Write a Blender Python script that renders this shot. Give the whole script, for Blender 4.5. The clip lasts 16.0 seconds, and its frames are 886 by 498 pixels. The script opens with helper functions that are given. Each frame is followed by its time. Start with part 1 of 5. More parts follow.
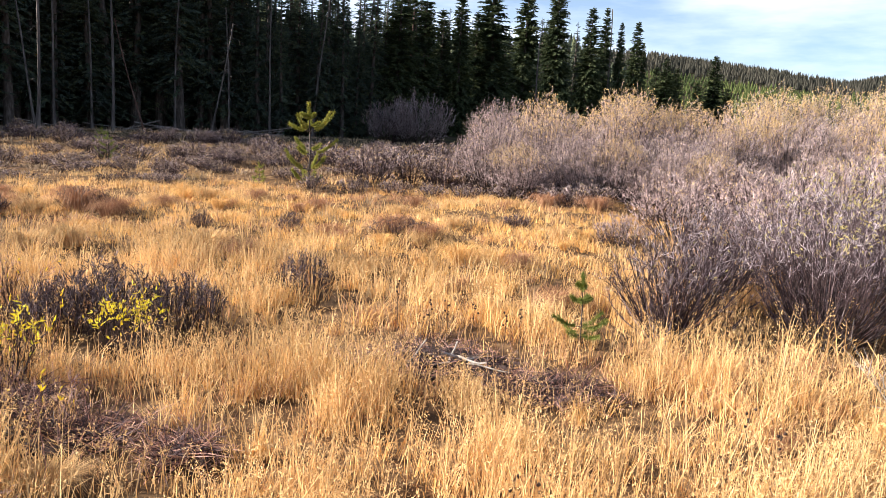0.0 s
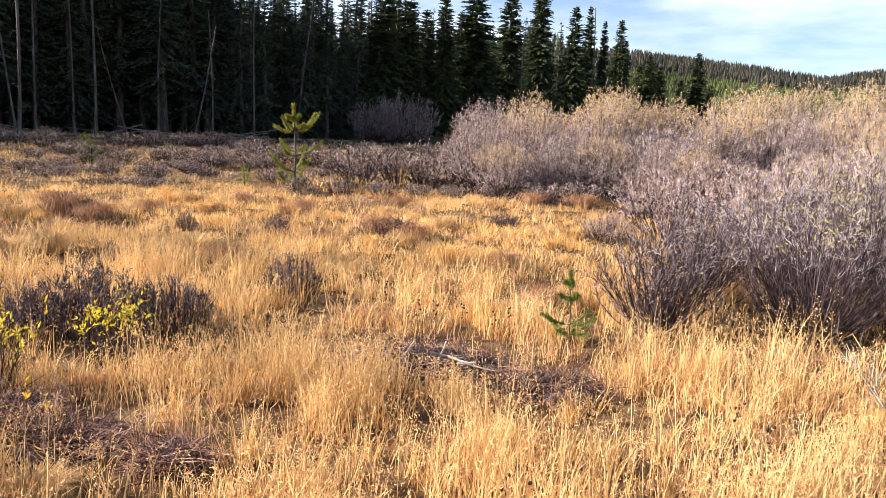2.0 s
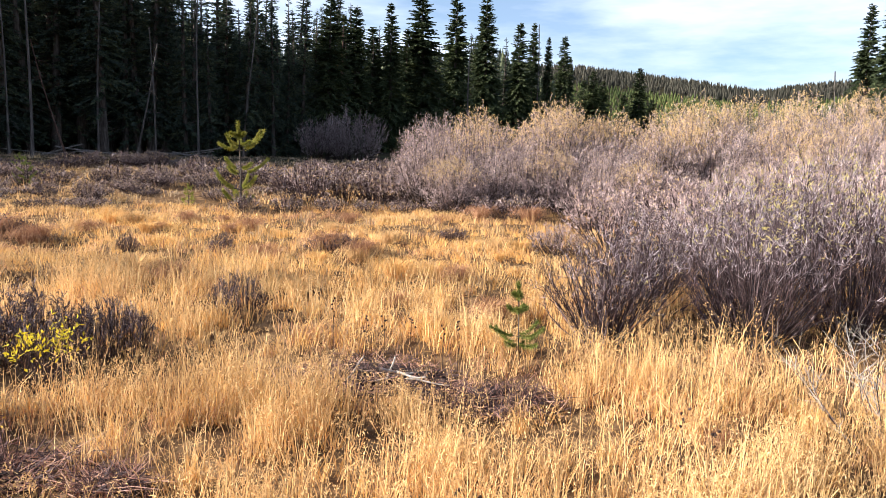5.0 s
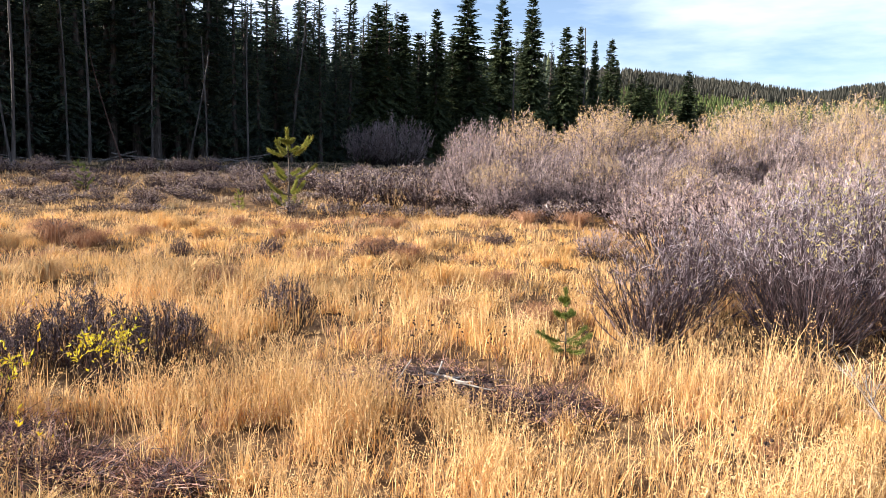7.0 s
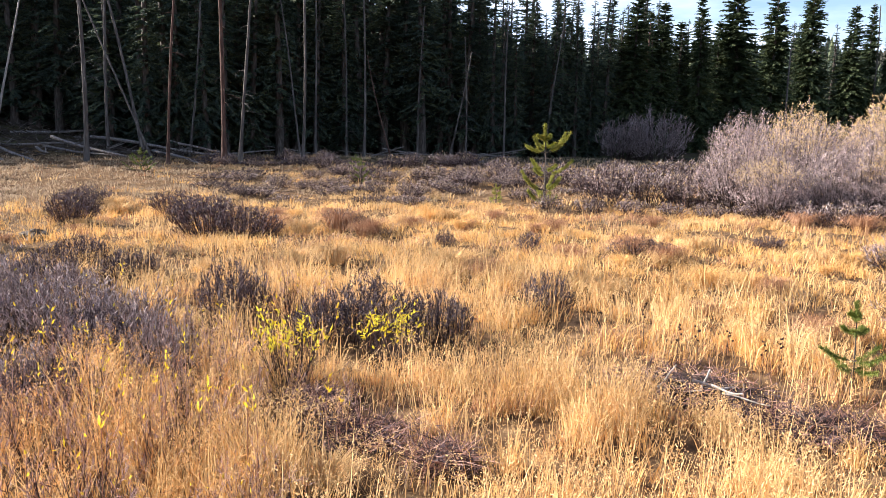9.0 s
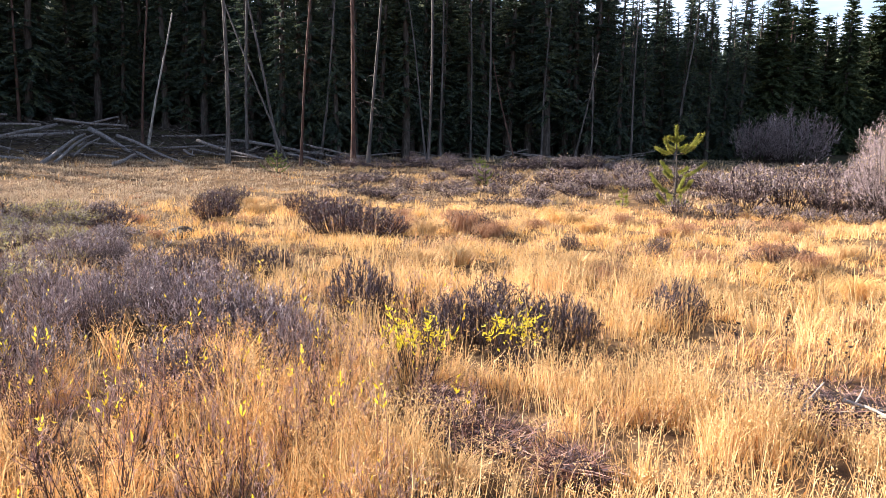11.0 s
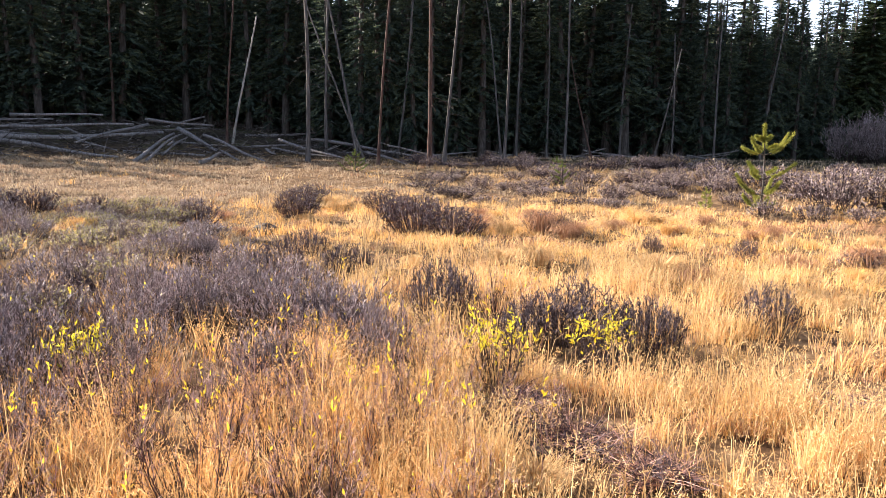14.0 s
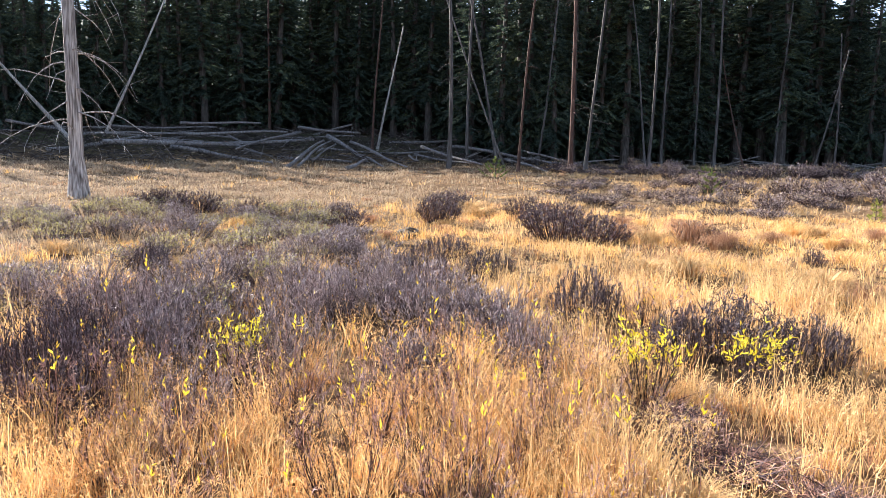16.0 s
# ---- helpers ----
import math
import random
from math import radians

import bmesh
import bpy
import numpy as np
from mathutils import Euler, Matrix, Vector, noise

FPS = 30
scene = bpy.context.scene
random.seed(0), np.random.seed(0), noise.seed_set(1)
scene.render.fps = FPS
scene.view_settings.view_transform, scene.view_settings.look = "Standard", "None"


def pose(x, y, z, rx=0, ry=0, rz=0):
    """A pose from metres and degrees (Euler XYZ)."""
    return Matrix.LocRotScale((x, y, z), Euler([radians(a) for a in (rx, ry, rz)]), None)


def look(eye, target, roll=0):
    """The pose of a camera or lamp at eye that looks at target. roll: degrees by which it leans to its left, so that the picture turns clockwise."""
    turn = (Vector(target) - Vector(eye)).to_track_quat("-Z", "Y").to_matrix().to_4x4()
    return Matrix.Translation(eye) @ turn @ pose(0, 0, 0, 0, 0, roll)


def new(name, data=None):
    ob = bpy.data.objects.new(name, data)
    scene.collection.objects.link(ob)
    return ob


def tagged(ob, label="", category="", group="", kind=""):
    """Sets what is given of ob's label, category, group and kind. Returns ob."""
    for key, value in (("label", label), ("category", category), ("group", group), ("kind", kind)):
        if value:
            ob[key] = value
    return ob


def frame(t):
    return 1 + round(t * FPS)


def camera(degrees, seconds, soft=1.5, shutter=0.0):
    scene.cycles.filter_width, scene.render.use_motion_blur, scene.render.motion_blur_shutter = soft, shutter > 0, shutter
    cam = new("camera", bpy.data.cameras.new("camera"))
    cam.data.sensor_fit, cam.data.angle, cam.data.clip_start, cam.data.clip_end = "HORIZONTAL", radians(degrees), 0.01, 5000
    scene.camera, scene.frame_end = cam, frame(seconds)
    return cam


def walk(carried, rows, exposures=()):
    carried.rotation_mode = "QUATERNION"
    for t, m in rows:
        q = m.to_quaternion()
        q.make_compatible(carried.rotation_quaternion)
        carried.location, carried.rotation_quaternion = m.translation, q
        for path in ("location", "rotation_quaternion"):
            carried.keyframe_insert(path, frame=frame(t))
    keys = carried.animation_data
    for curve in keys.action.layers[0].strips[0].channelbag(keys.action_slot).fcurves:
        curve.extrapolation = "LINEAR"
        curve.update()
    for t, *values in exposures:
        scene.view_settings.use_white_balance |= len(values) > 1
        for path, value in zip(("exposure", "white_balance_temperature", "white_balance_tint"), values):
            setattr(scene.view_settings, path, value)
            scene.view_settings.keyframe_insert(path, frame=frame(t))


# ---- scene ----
cam = camera(61.6, 16.0, soft=0.55)
PATH = [
    (0.0, pose(0.000, 0.000, 1.750, 80.81, -3.16, 0.63)),
    (0.5, pose(-0.001, 0.000, 1.749, 80.85, -3.05, 0.20)),
    (1.0, pose(-0.008, -0.001, 1.750, 80.85, -2.88, -0.03)),
    (1.5, pose(-0.012, 0.000, 1.749, 80.84, -2.73, -0.21)),
    (2.0, pose(-0.002, 0.009, 1.745, 80.88, -2.45, -0.48)),
    (2.5, pose(0.002, 0.016, 1.741, 80.99, -2.24, -0.98)),
    (3.0, pose(0.006, 0.023, 1.735, 81.22, -2.11, -1.72)),
    (3.5, pose(0.021, 0.041, 1.732, 81.48, -1.89, -2.52)),
    (4.0, pose(0.030, 0.043, 1.731, 81.75, -1.76, -3.35)),
    (4.2, pose(0.031, 0.044, 1.731, 81.86, -1.73, -3.75)),
    (6.3, pose(0.026, 0.012, 1.731, 82.54, -1.70, -4.60)),
    (6.5, pose(0.024, 0.010, 1.732, 82.54, -1.64, -3.75)),
    (7.0, pose(0.011, 0.005, 1.737, 82.49, -1.40, -0.96)),
    (7.5, pose(-0.031, -0.034, 1.754, 82.31, -1.28, 3.55)),
    (8.0, pose(-0.068, -0.064, 1.762, 82.08, -1.21, 8.71)),
    (8.5, pose(-0.094, -0.081, 1.768, 81.80, -1.27, 13.89)),
    (9.0, pose(-0.116, -0.097, 1.769, 81.65, -1.21, 18.08)),
    (9.5, pose(-0.128, -0.097, 1.760, 81.64, -1.11, 21.71)),
    (10.0, pose(-0.147, -0.092, 1.762, 81.65, -1.04, 24.72)),
    (10.2, pose(-0.153, -0.091, 1.762, 81.65, -1.03, 25.50)),
    (12.3, pose(-0.194, -0.081, 1.765, 81.66, -0.92, 28.86)),
    (12.5, pose(-0.199, -0.082, 1.766, 81.65, -0.91, 29.07)),
    (13.0, pose(-0.222, -0.100, 1.771, 81.60, -0.88, 29.74)),
    (13.5, pose(-0.230, -0.111, 1.765, 81.58, -0.89, 31.08)),
    (14.0, pose(-0.243, -0.119, 1.767, 81.49, -0.98, 33.13)),
    (14.5, pose(-0.263, -0.123, 1.763, 81.43, -1.17, 35.53)),
    (15.0, pose(-0.296, -0.131, 1.761, 81.46, -1.29, 38.24)),
    (15.5, pose(-0.315, -0.140, 1.760, 81.59, -1.19, 40.91)),
    (16.0, pose(-0.329, -0.149, 1.749, 81.86, -1.04, 43.68)),
]
walk(cam, PATH, exposures=((0.0, 1.61, 5950, 10), (7.0, 1.59, 5800, 9), (8.0, 1.69, 5750, 9), (10.0, 2.0, 5700, 10), (13.5, 2.12, 5950, 11), (15.0, 2.22, 5700, 7), (16.0, 2.22, 5500, 6)))

# ---- sky and sun: low autumn sun behind the trees, thin cloud ----
SUN_AZ, SUN_EL = -95.0, 25.0
sun = new("sun", bpy.data.lights.new("sun", "SUN"))
sun.data.energy, sun.data.angle, sun.data.color = 5.0, radians(0.6), (1.0, 0.87, 0.72)
sun_way = Vector((math.sin(radians(SUN_AZ)) * math.cos(radians(SUN_EL)), math.cos(radians(SUN_AZ)) * math.cos(radians(SUN_EL)), math.sin(radians(SUN_EL))))
sun.matrix_world = look(sun_way * 100, (0, 0, 0))

world = bpy.data.worlds.new("sky")
scene.world = world
world.use_nodes = True
wn, wl = world.node_tree.nodes, world.node_tree.links
sky = wn.new("ShaderNodeTexSky")
sky.sky_type, sky.sun_disc = "NISHITA", False
sky.sun_elevation, sky.sun_rotation = radians(SUN_EL), radians(SUN_AZ)
sky.ozone_density, sky.dust_density, sky.air_density = 4.0, 0.3, 1.0
coords = wn.new("ShaderNodeTexCoord")
stretch = wn.new("ShaderNodeMapping")
stretch.inputs["Scale"].default_value = (1.3, 1.3, 6.0)
wl.new(coords.outputs["Generated"], stretch.inputs["Vector"])
wisps = wn.new("ShaderNodeTexNoise")
wisps.inputs["Scale"].default_value, wisps.inputs["Detail"].default_value, wisps.inputs["Roughness"].default_value = 2.2, 6, 0.55
wl.new(stretch.outputs["Vector"], wisps.inputs["Vector"])
veil = wn.new("ShaderNodeMapRange")
veil.inputs["From Min"].default_value, veil.inputs["From Max"].default_value = 0.36, 0.62
veil.inputs["To Min"].default_value, veil.inputs["To Max"].default_value = 0.2, 0.92
wl.new(wisps.outputs["Fac"], veil.inputs["Value"])
cloudy = wn.new("ShaderNodeMix")
cloudy.data_type = "RGBA"
height = wn.new("ShaderNodeSeparateXYZ")
wl.new(coords.outputs["Generated"], height.inputs["Vector"])
overhead = wn.new("ShaderNodeMapRange")
overhead.inputs["From Min"].default_value, overhead.inputs["From Max"].default_value = 0.12, 0.6
overhead.inputs["To Min"].default_value, overhead.inputs["To Max"].default_value = 1.0, 0.25
wl.new(height.outputs["Z"], overhead.inputs["Value"])
thinned = wn.new("ShaderNodeMath")
thinned.operation = "MULTIPLY"
wl.new(veil.outputs["Result"], thinned.inputs[0])
wl.new(overhead.outputs["Result"], thinned.inputs[1])
wl.new(thinned.outputs["Value"], cloudy.inputs["Factor"])
wl.new(sky.outputs["Color"], cloudy.inputs[6])
cloudy.inputs[7].default_value = (9.4, 9.5, 10.2, 1)
wl.new(cloudy.outputs[2], wn["Background"].inputs["Color"])
wn["Background"].inputs["Strength"].default_value = 0.05

# ---- materials ----


def ramp_stops(node, stops):
    el = node.color_ramp.elements
    while len(el) < len(stops):
        el.new(0.5)
    for e, (p, c) in zip(el, stops):
        e.position, e.color = p, (*c, 1)


def material(name, stops, scale=3.0, detail=5, rough=0.85, bump=0.0, bump_scale=40.0, spread="noise", through_light=0.0, mottled=0.35, patch=0.5, gloss=0.15, stretch=None):
    """A surface whose colour runs over stops by piece or by noise, dulled in patches, with fine relief; through_light lets thin leaves glow."""
    m = bpy.data.materials.new(name)
    m.use_nodes = True
    n, l = m.node_tree.nodes, m.node_tree.links
    b = n["Principled BSDF"]
    b.inputs["Roughness"].default_value = rough
    b.inputs["Specular IOR Level"].default_value = gloss
    co = n.new("ShaderNodeTexCoord")
    mp = n.new("ShaderNodeMapping")
    l.new(co.outputs["Object"], mp.inputs["Vector"])
    if stretch:
        mp.inputs["Scale"].default_value = stretch
    fine = n.new("ShaderNodeTexNoise")
    fine.inputs["Scale"].default_value, fine.inputs["Detail"].default_value = scale, detail
    l.new(mp.outputs["Vector"], fine.inputs["Vector"])
    ramp = n.new("ShaderNodeValToRGB")
    ramp_stops(ramp, stops)
    if spread == "noise":
        wide = n.new("ShaderNodeMapRange")
        wide.inputs["From Min"].default_value, wide.inputs["From Max"].default_value = 0.3, 0.7
        l.new(fine.outputs["Fac"], wide.inputs["Value"])
        l.new(wide.outputs["Result"], ramp.inputs["Fac"])
    else:
        if spread == "island":
            src = n.new("ShaderNodeNewGeometry").outputs["Random Per Island"]
        else:
            src = n.new("ShaderNodeObjectInfo").outputs["Random"]
        blend = n.new("ShaderNodeMath")
        blend.operation = "MULTIPLY_ADD"
        blend.use_clamp = True
        blend.inputs[1].default_value = 1 - mottled
        shift = n.new("ShaderNodeMapRange")
        shift.inputs["From Min"].default_value, shift.inputs["From Max"].default_value = 0.3, 0.7
        shift.inputs["To Max"].default_value = mottled
        l.new(fine.outputs["Fac"], shift.inputs["Value"])
        l.new(src, blend.inputs[0])
        l.new(shift.outputs["Result"], blend.inputs[2])
        l.new(blend.outputs["Value"], ramp.inputs["Fac"])
    broad = n.new("ShaderNodeTexNoise")
    broad.inputs["Scale"].default_value, broad.inputs["Detail"].default_value = patch, 3
    l.new(co.outputs["Object"], broad.inputs["Vector"])
    tone = n.new("ShaderNodeMapRange")
    tone.inputs["From Min"].default_value, tone.inputs["From Max"].default_value = 0.3, 0.7
    tone.inputs["To Min"].default_value, tone.inputs["To Max"].default_value = 0.82, 1.15
    l.new(broad.outputs["Fac"], tone.inputs["Value"])
    hsv = n.new("ShaderNodeHueSaturation")
    l.new(ramp.outputs["Color"], hsv.inputs["Color"])
    l.new(tone.outputs["Result"], hsv.inputs["Value"])
    l.new(hsv.outputs["Color"], b.inputs["Base Color"])
    if bump:
        bn = n.new("ShaderNodeTexNoise")
        bn.inputs["Scale"].default_value, bn.inputs["Detail"].default_value = bump_scale, 6
        l.new(mp.outputs["Vector"], bn.inputs["Vector"])
        bp = n.new("ShaderNodeBump")
        bp.inputs["Strength"].default_value, bp.inputs["Distance"].default_value = bump, 0.02
        l.new(bn.outputs["Fac"], bp.inputs["Height"])
        l.new(bp.outputs["Normal"], b.inputs["Normal"])
    if through_light:
        tl = n.new("ShaderNodeBsdfTranslucent")
        l.new(hsv.outputs["Color"], tl.inputs["Color"])
        mx = n.new("ShaderNodeMixShader")
        mx.inputs["Fac"].default_value = through_light
        l.new(b.outputs["BSDF"], mx.inputs[1])
        l.new(tl.outputs["BSDF"], mx.inputs[2])
        l.new(mx.outputs["Shader"], n["Material Output"].inputs["Surface"])
    return m


M_GROUND = material("peaty_ground", [(0, (0.05, 0.028, 0.015)), (0.5, (0.13, 0.076, 0.038)), (1, (0.26, 0.165, 0.085))], scale=6, bump=0.8, bump_scale=30, gloss=0.04)


def forest_floor(m):
    """Beyond the meadow's edge the ground is dark needle litter and low green growth."""
    n, l = m.node_tree.nodes, m.node_tree.links
    co = n.new("ShaderNodeTexCoord")
    far = n.new("ShaderNodeVectorMath")
    far.operation = "LENGTH"
    l.new(co.outputs["Object"], far.inputs[0])
    step = n.new("ShaderNodeMapRange")
    step.inputs["From Min"].default_value, step.inputs["From Max"].default_value = 36, 45
    l.new(far.outputs["Value"], step.inputs["Value"])
    litter = n.new("ShaderNodeTexNoise")
    litter.inputs["Scale"].default_value, litter.inputs["Detail"].default_value = 0.35, 8
    l.new(co.outputs["Object"], litter.inputs["Vector"])
    dark = n.new("ShaderNodeValToRGB")
    ramp_stops(dark, [(0.3, (0.03, 0.024, 0.016)), (0.5, (0.06, 0.05, 0.028)), (0.7, (0.07, 0.075, 0.03))])
    l.new(litter.outputs["Fac"], dark.inputs["Fac"])
    mix = n.new("ShaderNodeMix")
    mix.data_type = "RGBA"
    bsdf = n["Principled BSDF"]
    l.new(step.outputs["Result"], mix.inputs["Factor"])
    l.new(bsdf.inputs["Base Color"].links[0].from_socket, mix.inputs[6])
    l.new(dark.outputs["Color"], mix.inputs[7])
    l.new(mix.outputs[2], bsdf.inputs["Base Color"])


forest_floor(M_GROUND)
M_STRAW = material("straw_grass", [(0, (0.2, 0.105, 0.045)), (0.25, (0.61, 0.38, 0.16)), (0.7, (0.79, 0.535, 0.25)), (1, (0.84, 0.62, 0.335))], scale=0.9, spread="island", through_light=0.27, gloss=0.12)
M_GOLD = material("golden_grass", [(0, (0.34, 0.175, 0.06)), (0.4, (0.77, 0.45, 0.15)), (1, (0.91, 0.62, 0.26))], scale=0.9, spread="island", through_light=0.3, gloss=0.12)
M_AMBER = material("amber_grass", [(0, (0.36, 0.16, 0.055)), (0.45, (0.78, 0.43, 0.155)), (1, (0.93, 0.63, 0.3))], scale=0.9, spread="island", through_light=0.32, gloss=0.12)
M_RUSSET = material("russet_grass", [(0, (0.17, 0.075, 0.042)), (0.5, (0.44, 0.235, 0.13)), (1, (0.74, 0.48, 0.27))], scale=1.5, spread="island", through_light=0.25, gloss=0.12)
M_SEDGE = material("grey_sedge", [(0, (0.2, 0.14, 0.1)), (0.5, (0.41, 0.295, 0.19)), (1, (0.57, 0.455, 0.29))], scale=1.2, spread="island", through_light=0.25, gloss=0.12)
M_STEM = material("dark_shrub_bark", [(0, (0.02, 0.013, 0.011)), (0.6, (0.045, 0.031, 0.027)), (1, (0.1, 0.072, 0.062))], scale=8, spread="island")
M_TWIG = material("silvery_mauve_twig", [(0, (0.07, 0.045, 0.042)), (0.48, (0.24, 0.172, 0.163)), (0.62, (0.52, 0.42, 0.40)), (1, (0.74, 0.62, 0.58))], scale=2, spread="island", rough=0.6)
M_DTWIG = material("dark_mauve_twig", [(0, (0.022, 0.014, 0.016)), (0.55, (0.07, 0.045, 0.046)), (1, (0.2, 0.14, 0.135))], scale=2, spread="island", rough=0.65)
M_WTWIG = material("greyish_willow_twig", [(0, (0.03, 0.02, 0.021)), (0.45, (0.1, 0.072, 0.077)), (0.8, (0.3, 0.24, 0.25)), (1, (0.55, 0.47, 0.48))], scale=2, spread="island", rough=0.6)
# Palest stems hold the sheen of their sunlit side as colour.
M_WSTEM = material("sheened_willow_bark", [(0, (0.02, 0.013, 0.012)), (0.55, (0.06, 0.042, 0.042)), (0.8, (0.22, 0.17, 0.175)), (1, (0.42, 0.35, 0.36))], scale=8, spread="island", rough=0.45, mottled=0.25)
# Silvery shoots; the palest stand for tips in the sun.
M_NTWIG = material("sunlit_silver_shoot", [(0, (0.035, 0.024, 0.026)), (0.46, (0.11, 0.08, 0.09)), (0.68, (0.38, 0.31, 0.325)), (1, (0.74, 0.66, 0.68))], scale=2, spread="island", rough=0.45, mottled=0.15)
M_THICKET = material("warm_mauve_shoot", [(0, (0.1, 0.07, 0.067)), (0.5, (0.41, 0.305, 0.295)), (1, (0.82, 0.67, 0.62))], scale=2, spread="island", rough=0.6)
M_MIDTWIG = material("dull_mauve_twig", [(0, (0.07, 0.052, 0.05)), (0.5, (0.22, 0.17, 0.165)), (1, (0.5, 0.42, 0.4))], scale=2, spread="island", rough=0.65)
M_RTWIG = material("reddish_twig", [(0, (0.1, 0.045, 0.035)), (0.5, (0.34, 0.18, 0.135)), (1, (0.68, 0.46, 0.36))], scale=2, spread="island", rough=0.65)
M_BTWIG = material("dark_red_brown_twig", [(0, (0.04, 0.02, 0.017)), (0.5, (0.13, 0.07, 0.055)), (1, (0.34, 0.21, 0.165))], scale=2, spread="island", rough=0.65)
M_YLEAF = material("yellow_leaf", [(0, (0.6, 0.42, 0.02)), (0.5, (0.8, 0.64, 0.03)), (1, (0.8, 0.76, 0.12))], scale=6, spread="island", rough=0.5, through_light=0.45)
M_SLEAF = material("golden_yellow_leaf", [(0, (0.66, 0.4, 0.02)), (0.5, (0.84, 0.6, 0.03)), (1, (0.85, 0.7, 0.09))], scale=6, spread="island", rough=0.5, through_light=0.45)
M_MTWIG = material("mauve_brown_twig", [(0, (0.16, 0.085, 0.075)), (0.5, (0.46, 0.3, 0.265)), (1, (0.76, 0.56, 0.49))], scale=2, spread="island", rough=0.6)
M_GLEAF = material("golden_willow_leaf", [(0, (0.5, 0.33, 0.13)), (0.5, (0.78, 0.56, 0.25)), (1, (0.9, 0.72, 0.39))], scale=3, spread="island", rough=0.6, through_light=0.4)
M_OLEAF = material("olive_leaf", [(0, (0.34, 0.28, 0.09)), (0.6, (0.52, 0.45, 0.17)), (1, (0.66, 0.58, 0.3))], scale=3, spread="island", rough=0.6, through_light=0.4)
M_NEEDLE = material("young_pine_needle", [(0, (0.16, 0.19, 0.04)), (0.5, (0.37, 0.37, 0.07)), (1, (0.56, 0.51, 0.14))], scale=4, spread="island", rough=0.5, through_light=0.25)
M_SAP = material("sapling_needle", [(0, (0.09, 0.12, 0.025)), (0.5, (0.2, 0.24, 0.05)), (1, (0.38, 0.38, 0.1))], scale=8, spread="island", rough=0.5, through_light=0.25)
M_FIR = material("conifer_needle", [(0, (0.024, 0.035, 0.028)), (0.5, (0.056, 0.076, 0.053)), (1, (0.165, 0.18, 0.08))], scale=0.6, spread="island", rough=0.7, through_light=0.26, mottled=0.5, gloss=0.25)
# Sunlit green of the right-hand trees, put into a separate spruce colour.
M_SPRUCE_LIT = material("sunlit_spruce_needle", [(0, (0.02, 0.03, 0.015)), (0.5, (0.052, 0.07, 0.032)), (1, (0.15, 0.165, 0.068))], scale=0.6, spread="island", rough=0.7, through_light=0.15, mottled=0.5)
M_BARK = material("conifer_bark", [(0, (0.035, 0.028, 0.023)), (0.5, (0.075, 0.062, 0.052)), (1, (0.14, 0.117, 0.1))], scale=5, stretch=(3, 3, 0.5), bump=0.5, bump_scale=14)
M_RBARK = material("reddish_dead_bark", [(0, (0.05, 0.028, 0.021)), (0.5, (0.1, 0.058, 0.043)), (1, (0.17, 0.11, 0.085))], scale=4, stretch=(3, 3, 0.5), bump=0.5, bump_scale=14)
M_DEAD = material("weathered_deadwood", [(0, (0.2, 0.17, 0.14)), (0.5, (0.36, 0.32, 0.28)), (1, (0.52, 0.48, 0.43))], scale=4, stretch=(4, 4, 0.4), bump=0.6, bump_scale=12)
M_PALE = material("bleached_deadwood", [(0, (0.09, 0.075, 0.065)), (0.4, (0.27, 0.235, 0.21)), (1, (0.68, 0.63, 0.57))], scale=5, stretch=(5, 5, 0.35), bump=0.8, bump_scale=12)
M_LOG = material("silver_log", [(0, (0.08, 0.067, 0.058)), (0.5, (0.18, 0.157, 0.142)), (1, (0.37, 0.335, 0.31))], scale=5, stretch=(4, 4, 0.5), bump=0.6, bump_scale=12)
# Darker copy of weathered_deadwood: the forest's shade is put into its colour.
M_SHADED_POLE = material("shaded_dead_bark", [(0, (0.05, 0.043, 0.037)), (0.5, (0.1, 0.087, 0.078)), (1, (0.2, 0.175, 0.155))], scale=4, stretch=(4, 4, 0.4), bump=0.6, bump_scale=12)
M_DTWIGS = material("grey_dead_branchlet", [(0, (0.07, 0.06, 0.05)), (1, (0.2, 0.17, 0.15))], scale=2, spread="island")
M_BRUSH = material("strewn_dead_twig", [(0, (0.02, 0.015, 0.012)), (0.6, (0.07, 0.055, 0.046)), (1, (0.26, 0.22, 0.19))], scale=2, spread="island")
M_PEAT = material("dark_peat", [(0, (0.015, 0.01, 0.008)), (0.6, (0.05, 0.032, 0.025)), (1, (0.12, 0.08, 0.065))], scale=14, bump=1.0, bump_scale=45)
M_STICK = material("bleached_stick", [(0, (0.07, 0.05, 0.04)), (0.7, (0.2, 0.15, 0.12)), (1, (0.55, 0.47, 0.4))], scale=6, spread="object", bump=0.4)
M_STONE = material("dark_stone", [(0, (0.05, 0.037, 0.027)), (0.6, (0.12, 0.09, 0.063)), (1, (0.21, 0.165, 0.12))], scale=9, bump=0.7, bump_scale=25)
M_FAR = material("far_conifers", [(0, (0.018, 0.019, 0.015)), (0.5, (0.036, 0.035, 0.026)), (1, (0.075, 0.066, 0.05))], scale=0.02, spread="island", mottled=0.4, patch=0.02)
M_YOUNG = material("young_green_stand", [(0, (0.03, 0.045, 0.015)), (0.5, (0.06, 0.08, 0.022)), (1, (0.11, 0.12, 0.04))], scale=0.03, spread="island", mottled=0.4, patch=0.03)

# ---- geometry helpers ----
rng = np.random.default_rng(11)


def sm(x):
    x = np.clip(x, 0, 1)
    return x * x * (3 - 2 * x)


